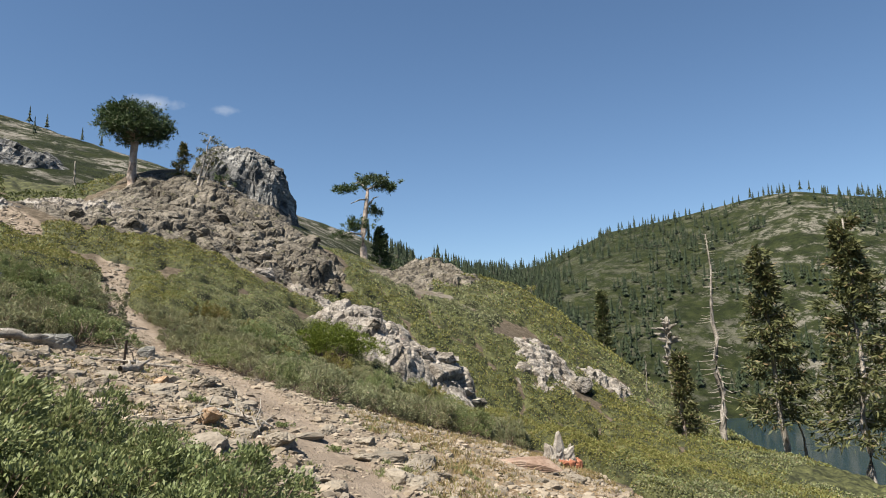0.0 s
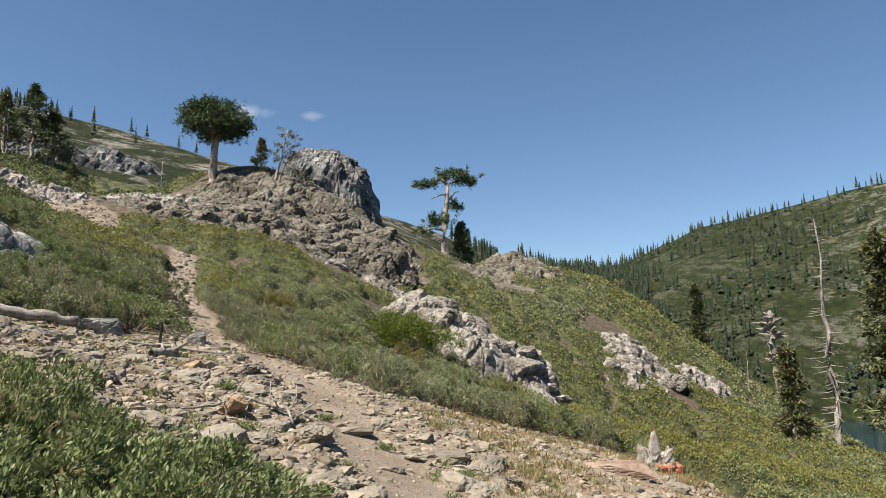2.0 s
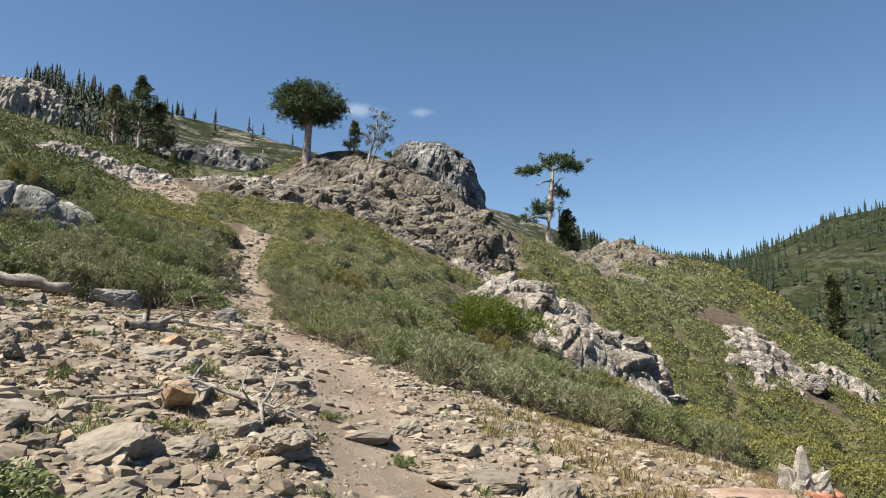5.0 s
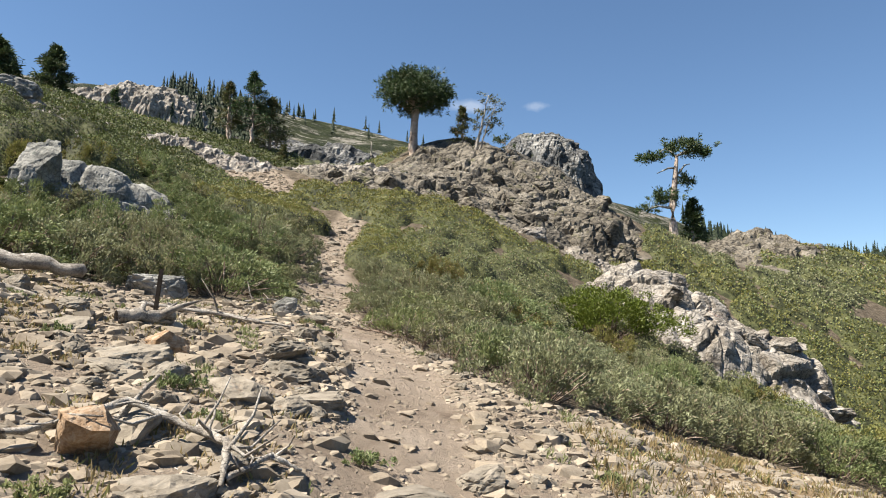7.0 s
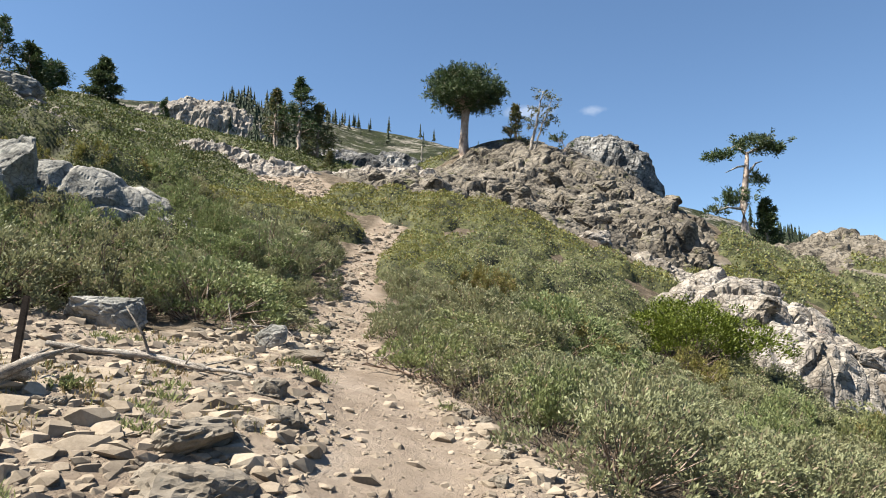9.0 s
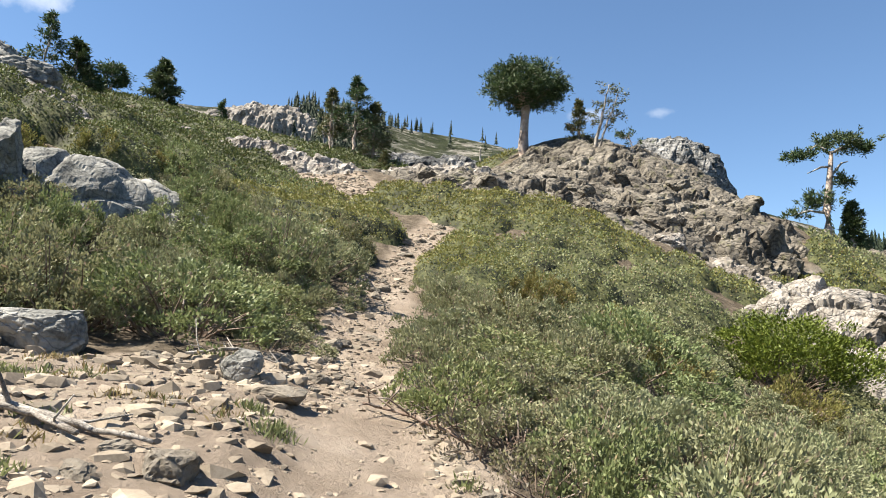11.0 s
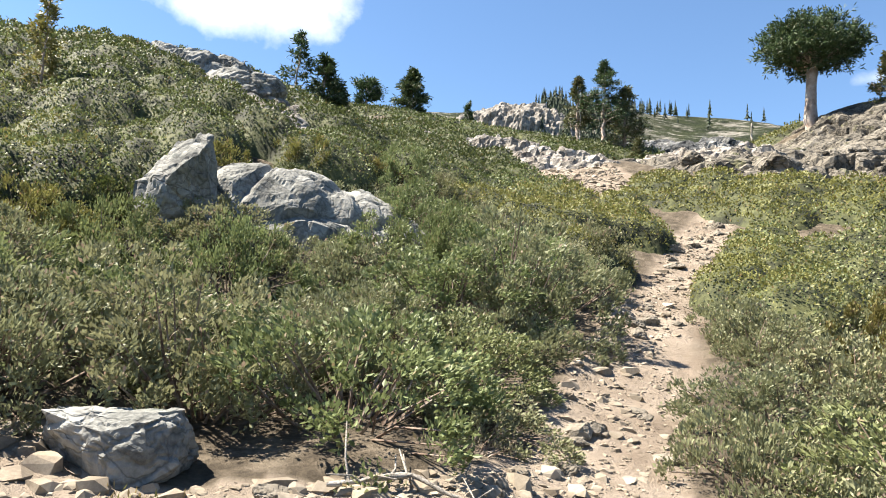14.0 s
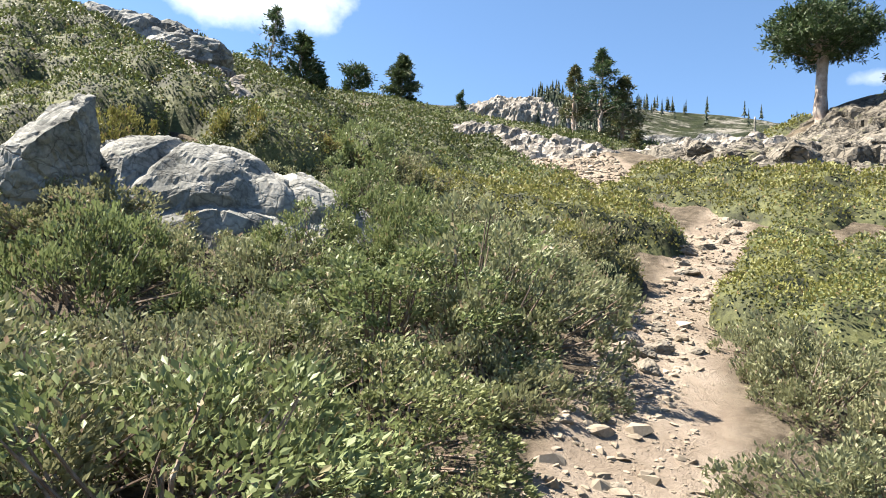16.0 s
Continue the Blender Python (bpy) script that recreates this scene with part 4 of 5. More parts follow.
def cover(x, y):
    """Height of the shrub cover over the soil; below nought where none grows."""
    big = domes(x, y, CELL, 2, ALIVE)
    tall = 0.8 * (1 - 0.4 * smooth(16, 24, np.hypot(x, y)))
    return np.where(big < 0.04, -0.1, tall * big + 0.2 * domes(x, y, 0.36, 5) * np.clip(big * 3, 0, 1) - 0.06)


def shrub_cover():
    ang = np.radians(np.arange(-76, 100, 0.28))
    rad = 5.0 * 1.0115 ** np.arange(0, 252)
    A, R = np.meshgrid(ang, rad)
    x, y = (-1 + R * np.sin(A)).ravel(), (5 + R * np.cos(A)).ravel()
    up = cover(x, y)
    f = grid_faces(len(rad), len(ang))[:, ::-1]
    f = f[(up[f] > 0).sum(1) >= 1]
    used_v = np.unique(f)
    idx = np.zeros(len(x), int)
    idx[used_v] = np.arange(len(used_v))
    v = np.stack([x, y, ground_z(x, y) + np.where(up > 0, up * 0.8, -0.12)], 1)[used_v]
    # sheet under the scattered leaves; its dark colour paints the shade between them
    tagged(new("shrub_canopy", mesh_of("shrub_canopy", v, idx[f], CANOPY_SHADE, True)), "closed green shrub cover of the slopes, darkened for the shade between leaves", "shrubs", kind="stuff")
    g = np.random.default_rng(90)
    n = 1300000
    b, r = np.radians(g.uniform(-72, 100, n)), np.exp(g.uniform(math.log(6), math.log(72), n))
    x, y = -1 + r * np.sin(b), 5 + r * np.cos(b)
    up = cover(x, y)
    ok = (up > 0.03) & ((r < 24) | (b < radians(62))) & ((r < 26) | (b > radians(-50))) & ((r < 42) | (b < radians(-16)) | (b > radians(9)))
    x, y, r, up = x[ok], y[ok], r[ok], up[ok]
    e = 0.06
    nor = np.stack([-(cover(x + e, y) - up) / e, -(cover(x, y + e) - up) / e, np.ones(len(x))], 1)
    nor = np.clip(nor, -2.5, 2.5)
    nor /= np.linalg.norm(nor, axis=1)[:, None]
    size = np.clip(0.0035 * r, 0.042, 0.16)
    at = np.stack([x, y, ground_z(x, y) + up], 1) - nor * (size * g.uniform(-0.1, 1.1, len(x)))[:, None]
    along = nor * 0.5 + (0, 0, 0.2) + g.normal(0, 0.55, nor.shape)
    drift = fbm(x, y, 6, 3, 12) + g.uniform(-0.16, 0.16, len(x))
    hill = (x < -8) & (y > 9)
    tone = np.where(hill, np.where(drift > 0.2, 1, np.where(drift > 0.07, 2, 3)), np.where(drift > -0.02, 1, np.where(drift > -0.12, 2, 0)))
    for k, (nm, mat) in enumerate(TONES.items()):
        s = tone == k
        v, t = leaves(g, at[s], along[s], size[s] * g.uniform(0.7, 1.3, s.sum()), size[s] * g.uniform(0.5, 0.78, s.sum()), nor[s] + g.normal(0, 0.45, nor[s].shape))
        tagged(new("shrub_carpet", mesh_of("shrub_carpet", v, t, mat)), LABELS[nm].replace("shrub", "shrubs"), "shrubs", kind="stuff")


shrub_cover()
herb = make_shrub(295, 0.26, 0.14, 26, 0.035, GREEN, 45)
for k, (x, y) in enumerate(((-2.0, 5.2), (-1.55, 4.75), (-2.6, 4.0), (-1.75, 3.55), (-0.1, 4.35), (-3.1, 5.7), (-3.9, 6.3), (-2.7, 7.1), (-3.6, 7.3), (-0.75, 5.1), (0.9, 5.9), (-4.6, 6.9))):
    m = Matrix.Translation((x, y, gz(x, y) - 0.02)) @ pose(0, 0, 0, 0, 0, k * 77) @ Matrix.Diagonal((0.7 + 0.1 * (k % 5), 0.75 + 0.12 * (k % 4), 0.8 + 0.1 * (k % 3), 1))
    if k:
        ob = copy_thing(herb, m)
    else:
        ob = herb
        ob.matrix_basis = m
    ob.name = "low_herb"
    tagged(ob, "small deep green cushion plant between the stones", "plant", "cushion plants on the rubble")
grey = make_shrub(298, 0.5, 0.32, 30, 0.035, GREYTWIG, 26)
for k, (x, y, w) in enumerate(((-1.35, 10.95, 0.9), (-0.85, 10.15, 1.1), (-0.4, 9.55, 1.0), (0.15, 8.85, 0.8), (-3.3, 11.6, 0.7))):
    m = Matrix.Translation((x, y, gz(x, y) - 0.02)) @ pose(0, 0, 0, 0, 0, k * 61) @ Matrix.Diagonal((w, w * 0.9, w, 1))
    if k:
        ob = copy_thing(grey, m)
    else:
        ob = grey
        ob.matrix_basis = m
    tagged(ob, "half-bare grey dry shrub at the trail's edge", "shrub", "dry shrubs along the trail")


# ---- trees ----
def needle_sprays(rng, at, along, size, count=7):
    """Tufts of needles at points, fanning along the twig."""
    n = len(at)
    a = np.repeat(at, count, 0)
    d = np.repeat(along / (np.linalg.norm(along, axis=1)[:, None] + 1e-9), count, 0) * 0.7 + rng.normal(0, 0.55, (n * count, 3))
    return leaves(rng, a + rng.normal(0, 0.25, a.shape) * size, d, rng.uniform(0.6, 1.2, n * count) * size, rng.uniform(0.16, 0.3, n * count) * size)


def tree(name, x, y, height, label, seed, base=0.3, spread=0.25, crown="cone", limbs=60, tufts=9, girth=0.035, lean=(0, 0), bark=BARK_PINK, needle=NEEDLE, tuft=0.24, dead=0.0, z=None, taper=0.8, category="pine tree", bend=0.009, tilt=-0.1):
    """A conifer with a tapered, slightly crooked trunk, limbs and a crown of needle tufts."""
    g = np.random.default_rng(seed)
    H = height
    z0 = (gz(x, y) if z is None else z) - 0.2
    top = new(name)
    top.location = (x, y, z0)
    n = 12
    axis = [np.array([lean[0] * H * k + g.normal(0, bend) * H * (0 < i < n), lean[1] * H * k + g.normal(0, bend) * H * (0 < i < n), H * k]) for i, k in enumerate(np.linspace(0, 1, n + 1))]
    rad = [max(H * girth * (1 - taper * k) * (1.35 if i == 0 else 1), 0.012) for i, k in enumerate(np.linspace(0, 1, n + 1))]
    wood = Shape()
    wood.tube(axis, rad, 9, 0.07, g)
    at, along = [], []
    for i in range(limbs):
        k = base + (1 - base) * (i + g.uniform(0, 1)) / limbs
        f = (k - base) / (1 - base)
        if crown == "cone":
            ln = spread * H * (1.02 - f) ** 0.75 * g.uniform(0.55, 1.2)
            rise = tilt + 0.35 * f
        elif crown == "flat":
            ln = spread * H * (0.45 + 0.75 * math.sin(math.pi * min(f * 0.85 + 0.12, 1))) * g.uniform(0.6, 1.15)
            rise = g.uniform(-0.15, 0.45)
        else:
            ln = spread * H * g.uniform(0.3, 1.0)
            rise = g.uniform(-0.4, 0.3)
        ln = max(ln, 0.04 * H)
        a = g.uniform(0, 2 * math.pi)
        p0 = np.array([np.interp(k, np.linspace(0, 1, n + 1), [q[j] for q in axis]) for j in range(3)])
        d = np.array([math.cos(a), math.sin(a), rise])
        p1 = p0 + d * ln * 0.55 + g.normal(0, 0.04, 3) * ln
        p2 = p0 + d * ln + np.array([0, 0, 0.12 * ln]) + g.normal(0, 0.06, 3) * ln
        r0 = max(0.011, girth * H * (0.24 if crown == "flat" else 0.16) * (1 - 0.6 * f))
        wood.tube([p0, p1, p2], [r0, r0 * 0.6, r0 * 0.25], 5)
        if g.uniform() < dead:
            continue
        for j in range(tufts):
            s = g.uniform(0.25, 1.05) if crown == "cone" else g.uniform(0.5, 1.1)
            q = p0 + (p2 - p0) * s
            side = np.cross(d, (0, 0, 1)) * g.normal(0, 0.16 if crown == "cone" else 0.22) * ln
            at.append(q + side + np.array([0, 0, g.normal(0, 0.05) * ln]))
            along.append(d + side * 0.8 / max(ln, 0.1) + np.array([0, 0, 0.25 if crown != "cone" else 0.0]))
    part("trunk", wood.mesh("trunk", bark, True), top)
    if at:
        v, t = needle_sprays(g, np.array(at), np.array(along), tuft)
        part("crown", mesh_of("crown", v, t, needle), top)
    return tagged(top, label, category)


def stout_pine(x, y):
    """The stout pine on the knoll: a thick column, a few heavy limbs and a dense flat crown."""
    g = np.random.default_rng(5)
    top = new("stout_pine")
    top.location = (x, y, float(land(x, y)) + 0.25)
    wood = Shape()
    wood.tube([(0, 0, -0.9), (0.0, 0, 0.0), (0.02, 0, 0.8), (0.05, 0, 1.7), (0.12, 0, 2.5), (0.15, 0, 3.2), (0.1, 0, 4.2)], [0.36, 0.31, 0.25, 0.225, 0.24, 0.15, 0.05], 14, 0.05, g)
    at, along = [], []
    for i in range(120):
        a, q = g.uniform(0, 2 * math.pi), math.sqrt(g.uniform(0.02, 1))
        cz = max(3.55 + 1.5 * math.sqrt(1 - 0.92 * q * q) * g.uniform(-0.7, 1.0), 2.62) - 0.4 * q * max(0, math.cos(a))
        c = np.array([0.1 + 2.15 * q * math.cos(a), 2.0 * q * math.sin(a), cz])
        p0 = np.array([0.12, 0, min(2.5 + 0.3 * (cz - 2.6), 3.6)])
        if i % 3 == 0:
            m = p0 * 0.45 + c * 0.55 + (0, 0, -0.12)
            wood.tube([p0, m, c], [0.055, 0.032, 0.012], 6, 0.1, g)
        for j in range(21):
            o = g.normal(0, 1, 3) * (0.27, 0.27, 0.15)
            at.append(c + o)
            along.append(o * 2 + (0, 0, 0.25) + (c - p0) * 0.2)
    part("trunk", wood.mesh("trunk", BARK_PINK, True), top, "thick pinkish bark trunk")
    v, t = needle_sprays(g, np.array(at), np.array(along), 0.24, 9)
    part("crown", mesh_of("crown", v, t, NEEDLE), top, "dense dark green flat crown")
    return tagged(top, "stout pine with thick pinkish trunk and dense umbrella crown", "pine tree")


stout_pine(-5.05, 43.4)
# the pale leaning pair and their neighbours on the knoll
tree("leaning_pine", -1.05, 40.8, 3.5, "pale double-stemmed pine with sparse tufts on the knoll", 11, base=0.35, spread=0.2, crown="open", limbs=26, tufts=5, girth=0.03, lean=(0.22, 0), bark=BARK_GREY, needle=NEEDLE_PALE, tuft=0.2, dead=0.35, z=float(land(-1.05, 40.8)))
tree("leaning_pine", -0.85, 40.7, 3.1, "pale thin leaning pine stem with few needles", 12, base=0.45, spread=0.26, crown="open", limbs=22, tufts=5, girth=0.022, lean=(0.34, 0), bark=BARK_GREY, needle=NEEDLE_PALE, tuft=0.2, dead=0.3, z=float(land(-0.85, 40.7)))
tree("young_fir", -1.9, 42.5, 2.5, "small dense green fir beside the pale pine", 13, base=0.1, spread=0.36, limbs=46, tufts=9, needle=NEEDLE_PALE, tuft=0.2, z=float(land(-1.9, 42.5)))
tree("young_pine", 0.9, 40.2, 1.1, "small wind-bent pine on the knoll", 14, base=0.5, spread=0.5, crown="flat", limbs=12, tufts=6, lean=(-0.2, 0), tuft=0.18, z=float(land(0.9, 40.2)))
# the crooked pine past the knoll
def crooked_pine(x, y):
    """The lone crooked pine: a leaning trunk, bare bleached limbs and flat layers of needles."""
    g = np.random.default_rng(15)
    top = new("crooked_pine")
    top.location = (x, y, gz(x, y))
    wood = Shape()
    wood.tube([(0, 0, -1.0), (0, 0, 0), (-0.1, 0, 2.0), (-0.12, 0, 3.8), (0.1, 0, 5.6), (0.28, 0, 7.0), (0.5, 0, 9.4)], [0.62, 0.5, 0.4, 0.36, 0.32, 0.28, 0.16], 11, 0.07, g)
    part("trunk", wood.mesh("trunk", BARK_PINK, True), top)
    for path in ([(0.5, 0, 9.2), (-0.6, 0.2, 10.2), (-1.9, 0.4, 9.3)], [(0.4, 0, 8.0), (-0.5, -0.2, 7.9), (-1.7, -0.3, 7.3)], [(-0.1, 0, 3.6), (-1.6, 0.2, 3.9), (-3.1, 0.3, 3.4)],
                 [(0.3, 0, 7.1), (1.2, 0.2, 6.9), (2.2, 0.3, 6.0)], [(0.5, 0, 9.3), (1.6, 0.1, 9.9), (3.0, 0.2, 9.8)], [(0.3, 0, 7.0), (1.3, 0.1, 8.3), (1.9, 0.2, 8.5)], [(0, 0, 4.4), (-0.6, 0.2, 4.9), (-1.6, 0.2, 4.6)]):
        limb = Shape()
        limb.tube(path, [0.13, 0.09, 0.035], 7, 0.1, g)
        part("limb", limb.mesh("limb", BARK_GREY, True), top, "bare bleached limb")
    for cx, cz, rx, rz, n in ((-2.1, 9.1, 1.5, 0.55, 34), (1.2, 10.3, 2.2, 0.6, 60), (3.2, 9.7, 0.9, 0.6, 20), (1.3, 6.5, 0.8, 0.4, 14), (-0.7, 4.7, 1.7, 0.65, 40), (-2.8, 3.5, 0.9, 0.4, 12)):
        at, along = [], []
        for k in range(n):
            o = g.normal(0, 0.5, 3) * (rx, rx * 0.8, rz)
            for q in range(5):
                at.append(np.array([cx, 0, cz]) + o + g.normal(0, 0.16, 3))
                along.append(o * 0.6 + (0, 0, 0.5))
        v, t = needle_sprays(g, np.array(at), np.array(along), 0.42, 7)
        part("foliage", mesh_of("foliage", v, t, NEEDLE), top)
    return tagged(top, "tall crooked pine with flat top and bare limbs", "pine tree")


crooked_pine(19.0, 74.7)
tree("dark_fir", 21.2, 75.5, 5.6, "small dark fir beside the crooked pine", 17, base=0.05, spread=0.3, limbs=60, tufts=9, tuft=0.5)
# the group up the trail
tree("tall_pine", -18.2, 50.4, 6.0, "tall pine with pale trunk above the trail", 18, base=0.3, spread=0.3, limbs=76, tufts=12, girth=0.026, bark=BARK_PINK, lean=(0.03, 0), tuft=0.26, dead=0.12)
tree("tall_fir", -17.0, 51.4, 4.4, "full green fir behind the tall pine", 19, base=0.08, spread=0.42, limbs=80, tufts=10, tuft=0.26, needle=NEEDLE_PALE)
tree("tall_fir", -20.0, 50.6, 4.9, "narrow green fir beside grey dead stems", 20, base=0.3, spread=0.22, limbs=64, tufts=11, needle=NEEDLE_PALE, bark=BARK_PINK, tuft=0.24)
tree("dead_tree", -19.7, 50.2, 4.0, "grey dead conifer with bare twigs", 22, base=0.2, spread=0.12, limbs=60, dead=1.0, bark=BARK_GREY, girth=0.02, category="dead tree")
tree("young_fir", -14.2, 46.0, 1.6, "small fir by the trail's top", 23, base=0.1, spread=0.28, limbs=34, tufts=7, tuft=0.18, needle=NEEDLE_PALE)
# skyline pines
tree("skyline_pine", -32.4, 48.0, 3.7, "bushy pine on the ridge against the sky", 24, base=0.08, spread=0.42, limbs=76, tufts=13, tuft=0.34)
tree("skyline_pine", -35.6, 46.4, 2.5, "small round pine on the ridge", 25, base=0.15, spread=0.36, crown="flat", limbs=40, tufts=10, tuft=0.34)
tree("skyline_pine", -30.4, 52.8, 2.3, "thin young pine on the ridge", 26, base=0.2, spread=0.18, limbs=30, tufts=7, tuft=0.26)
tree("crest_pine", -21.1, 26.0, 3.4, "half-bare pine on the hill crest", 27, base=0.15, spread=0.32, limbs=70, tufts=8, girth=0.02, lean=(0.08, 0), bark=BARK_GREY, tuft=0.2, dead=0.35)
tree("crest_pine", -20.5, 27.0, 3.0, "dark bushy pine on the hill crest", 28, base=0.08, spread=0.36, limbs=60, tufts=13, tuft=0.22)
tree("crest_pine", -20.1, 27.5, 1.9, "low dark fir on the hill crest", 29, base=0.05, spread=0.32, limbs=40, tufts=9, tuft=0.22)
tree("young_fir", -12.6, 12.9, 1.9, "yellow-green young fir on the hillside", 30, base=0.08, spread=0.2, limbs=36, tufts=5, girth=0.016, needle=OLIVE, tuft=0.13)
for px, py, ph, ps in ((-18.5, 15.6, 1.2, 1), (-19.6, 15.2, 1.0, 2), (-20.4, 14.6, 1.3, 3), (-14.8, 18.6, 0.8, 4)):
    tree("bare_sapling", px, py, ph, "bare grey sapling on the hill crest", 300 + ps, base=0.2, spread=0.16, crown="open", limbs=26, tufts=3, girth=0.014, bark=BARK_GREY, tuft=0.1, dead=0.7, needle=NEEDLE_PALE)
tree("snag", -9.9, 55.5, 3.2, "bleached bare tree pole above the trail", 31, base=0.5, spread=0.06, limbs=4, dead=1.0, bark=BARK_GREY, girth=0.035, taper=0.5, category="dead tree")
# the slope above the lake
tree("dead_snag", 30.5, 30.1, 13.6, "tall bleached dead conifer with short bare branches", 32, base=0.12, spread=0.11, limbs=90, dead=1.0, bark=BARK_GREY, girth=0.02, lean=(-0.02, 0), category="dead tree", tilt=-0.3, taper=0.9)
tree("slope_fir", 37.7, 53.4, 8.6, "dark spire-shaped fir on the slope", 33, base=0.03, spread=0.15, limbs=110, tufts=8, tuft=0.42, needle=NEEDLE_PALE, girth=0.018)
tree("slope_pine", 30.6, 25.5, 12.4, "tall thin pine with see-through crown", 34, base=0.22, spread=0.17, limbs=110, tufts=9, tuft=0.45, needle=NEEDLE_PALE, bark=BARK_GREY, girth=0.016, lean=(-0.06, 0), tilt=-0.3)
tree("slope_pine", 31.8, 21.3, 14.6, "tall open fir with bare lower trunk", 35, base=0.2, spread=0.17, limbs=110, tufts=9, tuft=0.48, needle=NEEDLE_PALE, bark=BARK_GREY, girth=0.016, tilt=-0.3)
tree("young_fir", 24.3, 26.4, 4.8, "young green fir among slope shrubs", 36, base=0.05, spread=0.22, limbs=70, tufts=8, tuft=0.34, needle=NEEDLE_PALE)
tree("dead_tree", 32.6, 36.0, 5.0, "grey dead fir standing on the slope", 37, base=0.1, spread=0.12, limbs=60, dead=0.9, bark=BARK_GREY, category="dead tree", girth=0.018)
tree("dead_tree", 29.0, 35.6, 2.9, "thin bleached dead stem on the slope", 38, base=0.2, spread=0.1, limbs=14, dead=1.0, bark=BARK_GREY, category="dead tree", girth=0.02)
tree("dead_tree", 33.0, 26.0, 4.2, "short broken white dead trunk", 39, base=0.4, spread=0.15, limbs=10, dead=1.0, bark=BARK_GREY, category="dead tree", girth=0.03, lean=(-0.2, 0))
tree("curved_tree", 29.9, 54.2, 3.4, "thin pale curved tree stem on the slope", 40, base=0.35, spread=0.2, crown="open", limbs=16, tufts=5, girth=0.025, lean=(0.1, 0), bark=BARK_GREY, needle=OLIVE, tuft=0.3, dead=0.2)
for px, py, ph, ps in ((14.5, 17.5, 1.3, 1), (13.0, 19.2, 1.0, 2), (9.5, 12.8, 0.9, 3), (17.0, 24.0, 1.2, 4)):
    tree("young_fir", px, py, ph, "small young fir among slope shrubs", 400 + ps, base=0.06, spread=0.3, limbs=36, tufts=7, girth=0.018, needle=NEEDLE_PALE, tuft=0.16)


def white_snag():
    """The broken trunk with peeling white bark on the far slope."""
    g = np.random.default_rng(9)
    sh = Shape()
    sh.tube([(0, 0, -0.6), (0.1, 0, 2.0), (-0.05, 0, 4.0), (0.1, 0, 6.0)], [0.3, 0.2, 0.2, 0.08], 9, 0.2, g)
    for k in range(60):
        a, zz = g.uniform(0, 6.28), g.choice([g.uniform(4.2, 5.9), g.uniform(2.2, 3.8)])
        ln = g.uniform(0.3, 1.25) * (1.0 if zz > 4 else 0.6)
        p = np.array([math.cos(a) * ln, math.sin(a) * ln, zz + g.uniform(-0.1, 0.6)])
        sh.tube([(0, 0, zz), p * (0.5, 0.5, 1) - (0, 0, 0.1), p], [0.12, 0.13, 0.05], 5, 0.4, g)
    ob = new("white_snag", sh.mesh("white_snag", BARK_GREY))
    ob.location = (32.2, 37.0, gz(32.2, 37.0))
    return tagged(ob, "broken dead trunk with white peeling wood", "dead tree")


white_snag()


def far_woods():
    """Conifers on the far slopes and skylines, past counting."""
    g = np.random.default_rng(41)
    sh = Shape()
    spots = []

    def stand(b0, b1, r0, r1, n, keep=0.0, size=(4, 8)):
        b, r = np.radians(g.uniform(b0, b1, n * 3)), g.uniform(r0, r1, n * 3)
        x, y = r * np.sin(b), r * np.cos(b)
        ok = lattice(x / 45, y / 45, 8) > keep
        for px, py in list(zip(x[ok], y[ok]))[:n]:
            spots.append((px, py, g.uniform(*size)))

    stand(22, 75, 380, 735, 1700, 0.5, (7, 15))
    stand(28, 62, 690, 760, 130, 0.0, (7, 13))
    stand(17, 31, 420, 800, 420, 0.2, (8, 15))
    stand(17, 24, 200, 330, 130, 0.0, (4, 8))
    stand(15, 20, 250, 300, 40, 0.0, (5, 8))
    stand(-27, -19, 150, 265, 260, 0.15, (4, 8))
    stand(-20, -15, 265, 292, 26, 0.0, (4, 7))
    stand(-14, -5, 250, 290, 7, 0.0, (5, 8))
    stand(-36, -18, 150, 280, 26, 0.5, (3, 5))
    stand(34, 80, 110, 200, 60, 0.2, (5, 9))
    xy = np.array(spots)
    zz = land(xy[:, 0], xy[:, 1])
    for (x, y, h), z in zip(spots, zz):
        lay, v, t = 5, [], []
        wide = h * g.uniform(0.13, 0.2)
        for k in range(lay):
            rr, z0, z1 = wide * (1 - k / lay) * g.uniform(0.8, 1.15), h * (0.1 + 0.86 * k / lay), h * (0.1 + 0.86 * (k + 1.5) / lay)
            a0, i0 = g.uniform(0, 6.28), len(v)
            for j in range(8):
                q = rr * (1.15 if j % 2 else 0.5) * g.uniform(0.8, 1.2)
                v.append((x + q * math.cos(a0 + j * 0.785), y + q * math.sin(a0 + j * 0.785), z + z0 + (0.0 if j % 2 else 0.06 * h)))
            v.append((x, y, z + min(z1, h)))
            t += [(i0 + j, i0 + (j + 1) % 8, i0 + 8) for j in range(8)]
        i0 = len(v)
        v += [(x - 0.02 * h, y, z - 1), (x + 0.02 * h, y, z - 1), (x, y, z + 0.3 * h)]
        t.append((i0, i0 + 1, i0 + 2))
        sh.add(v, t=t)
    return tagged(new("far_woods", sh.mesh("far_woods", NEEDLE_FAR)), "scattered dark conifers over the far mountainsides", "woods", kind="stuff")


far_woods()


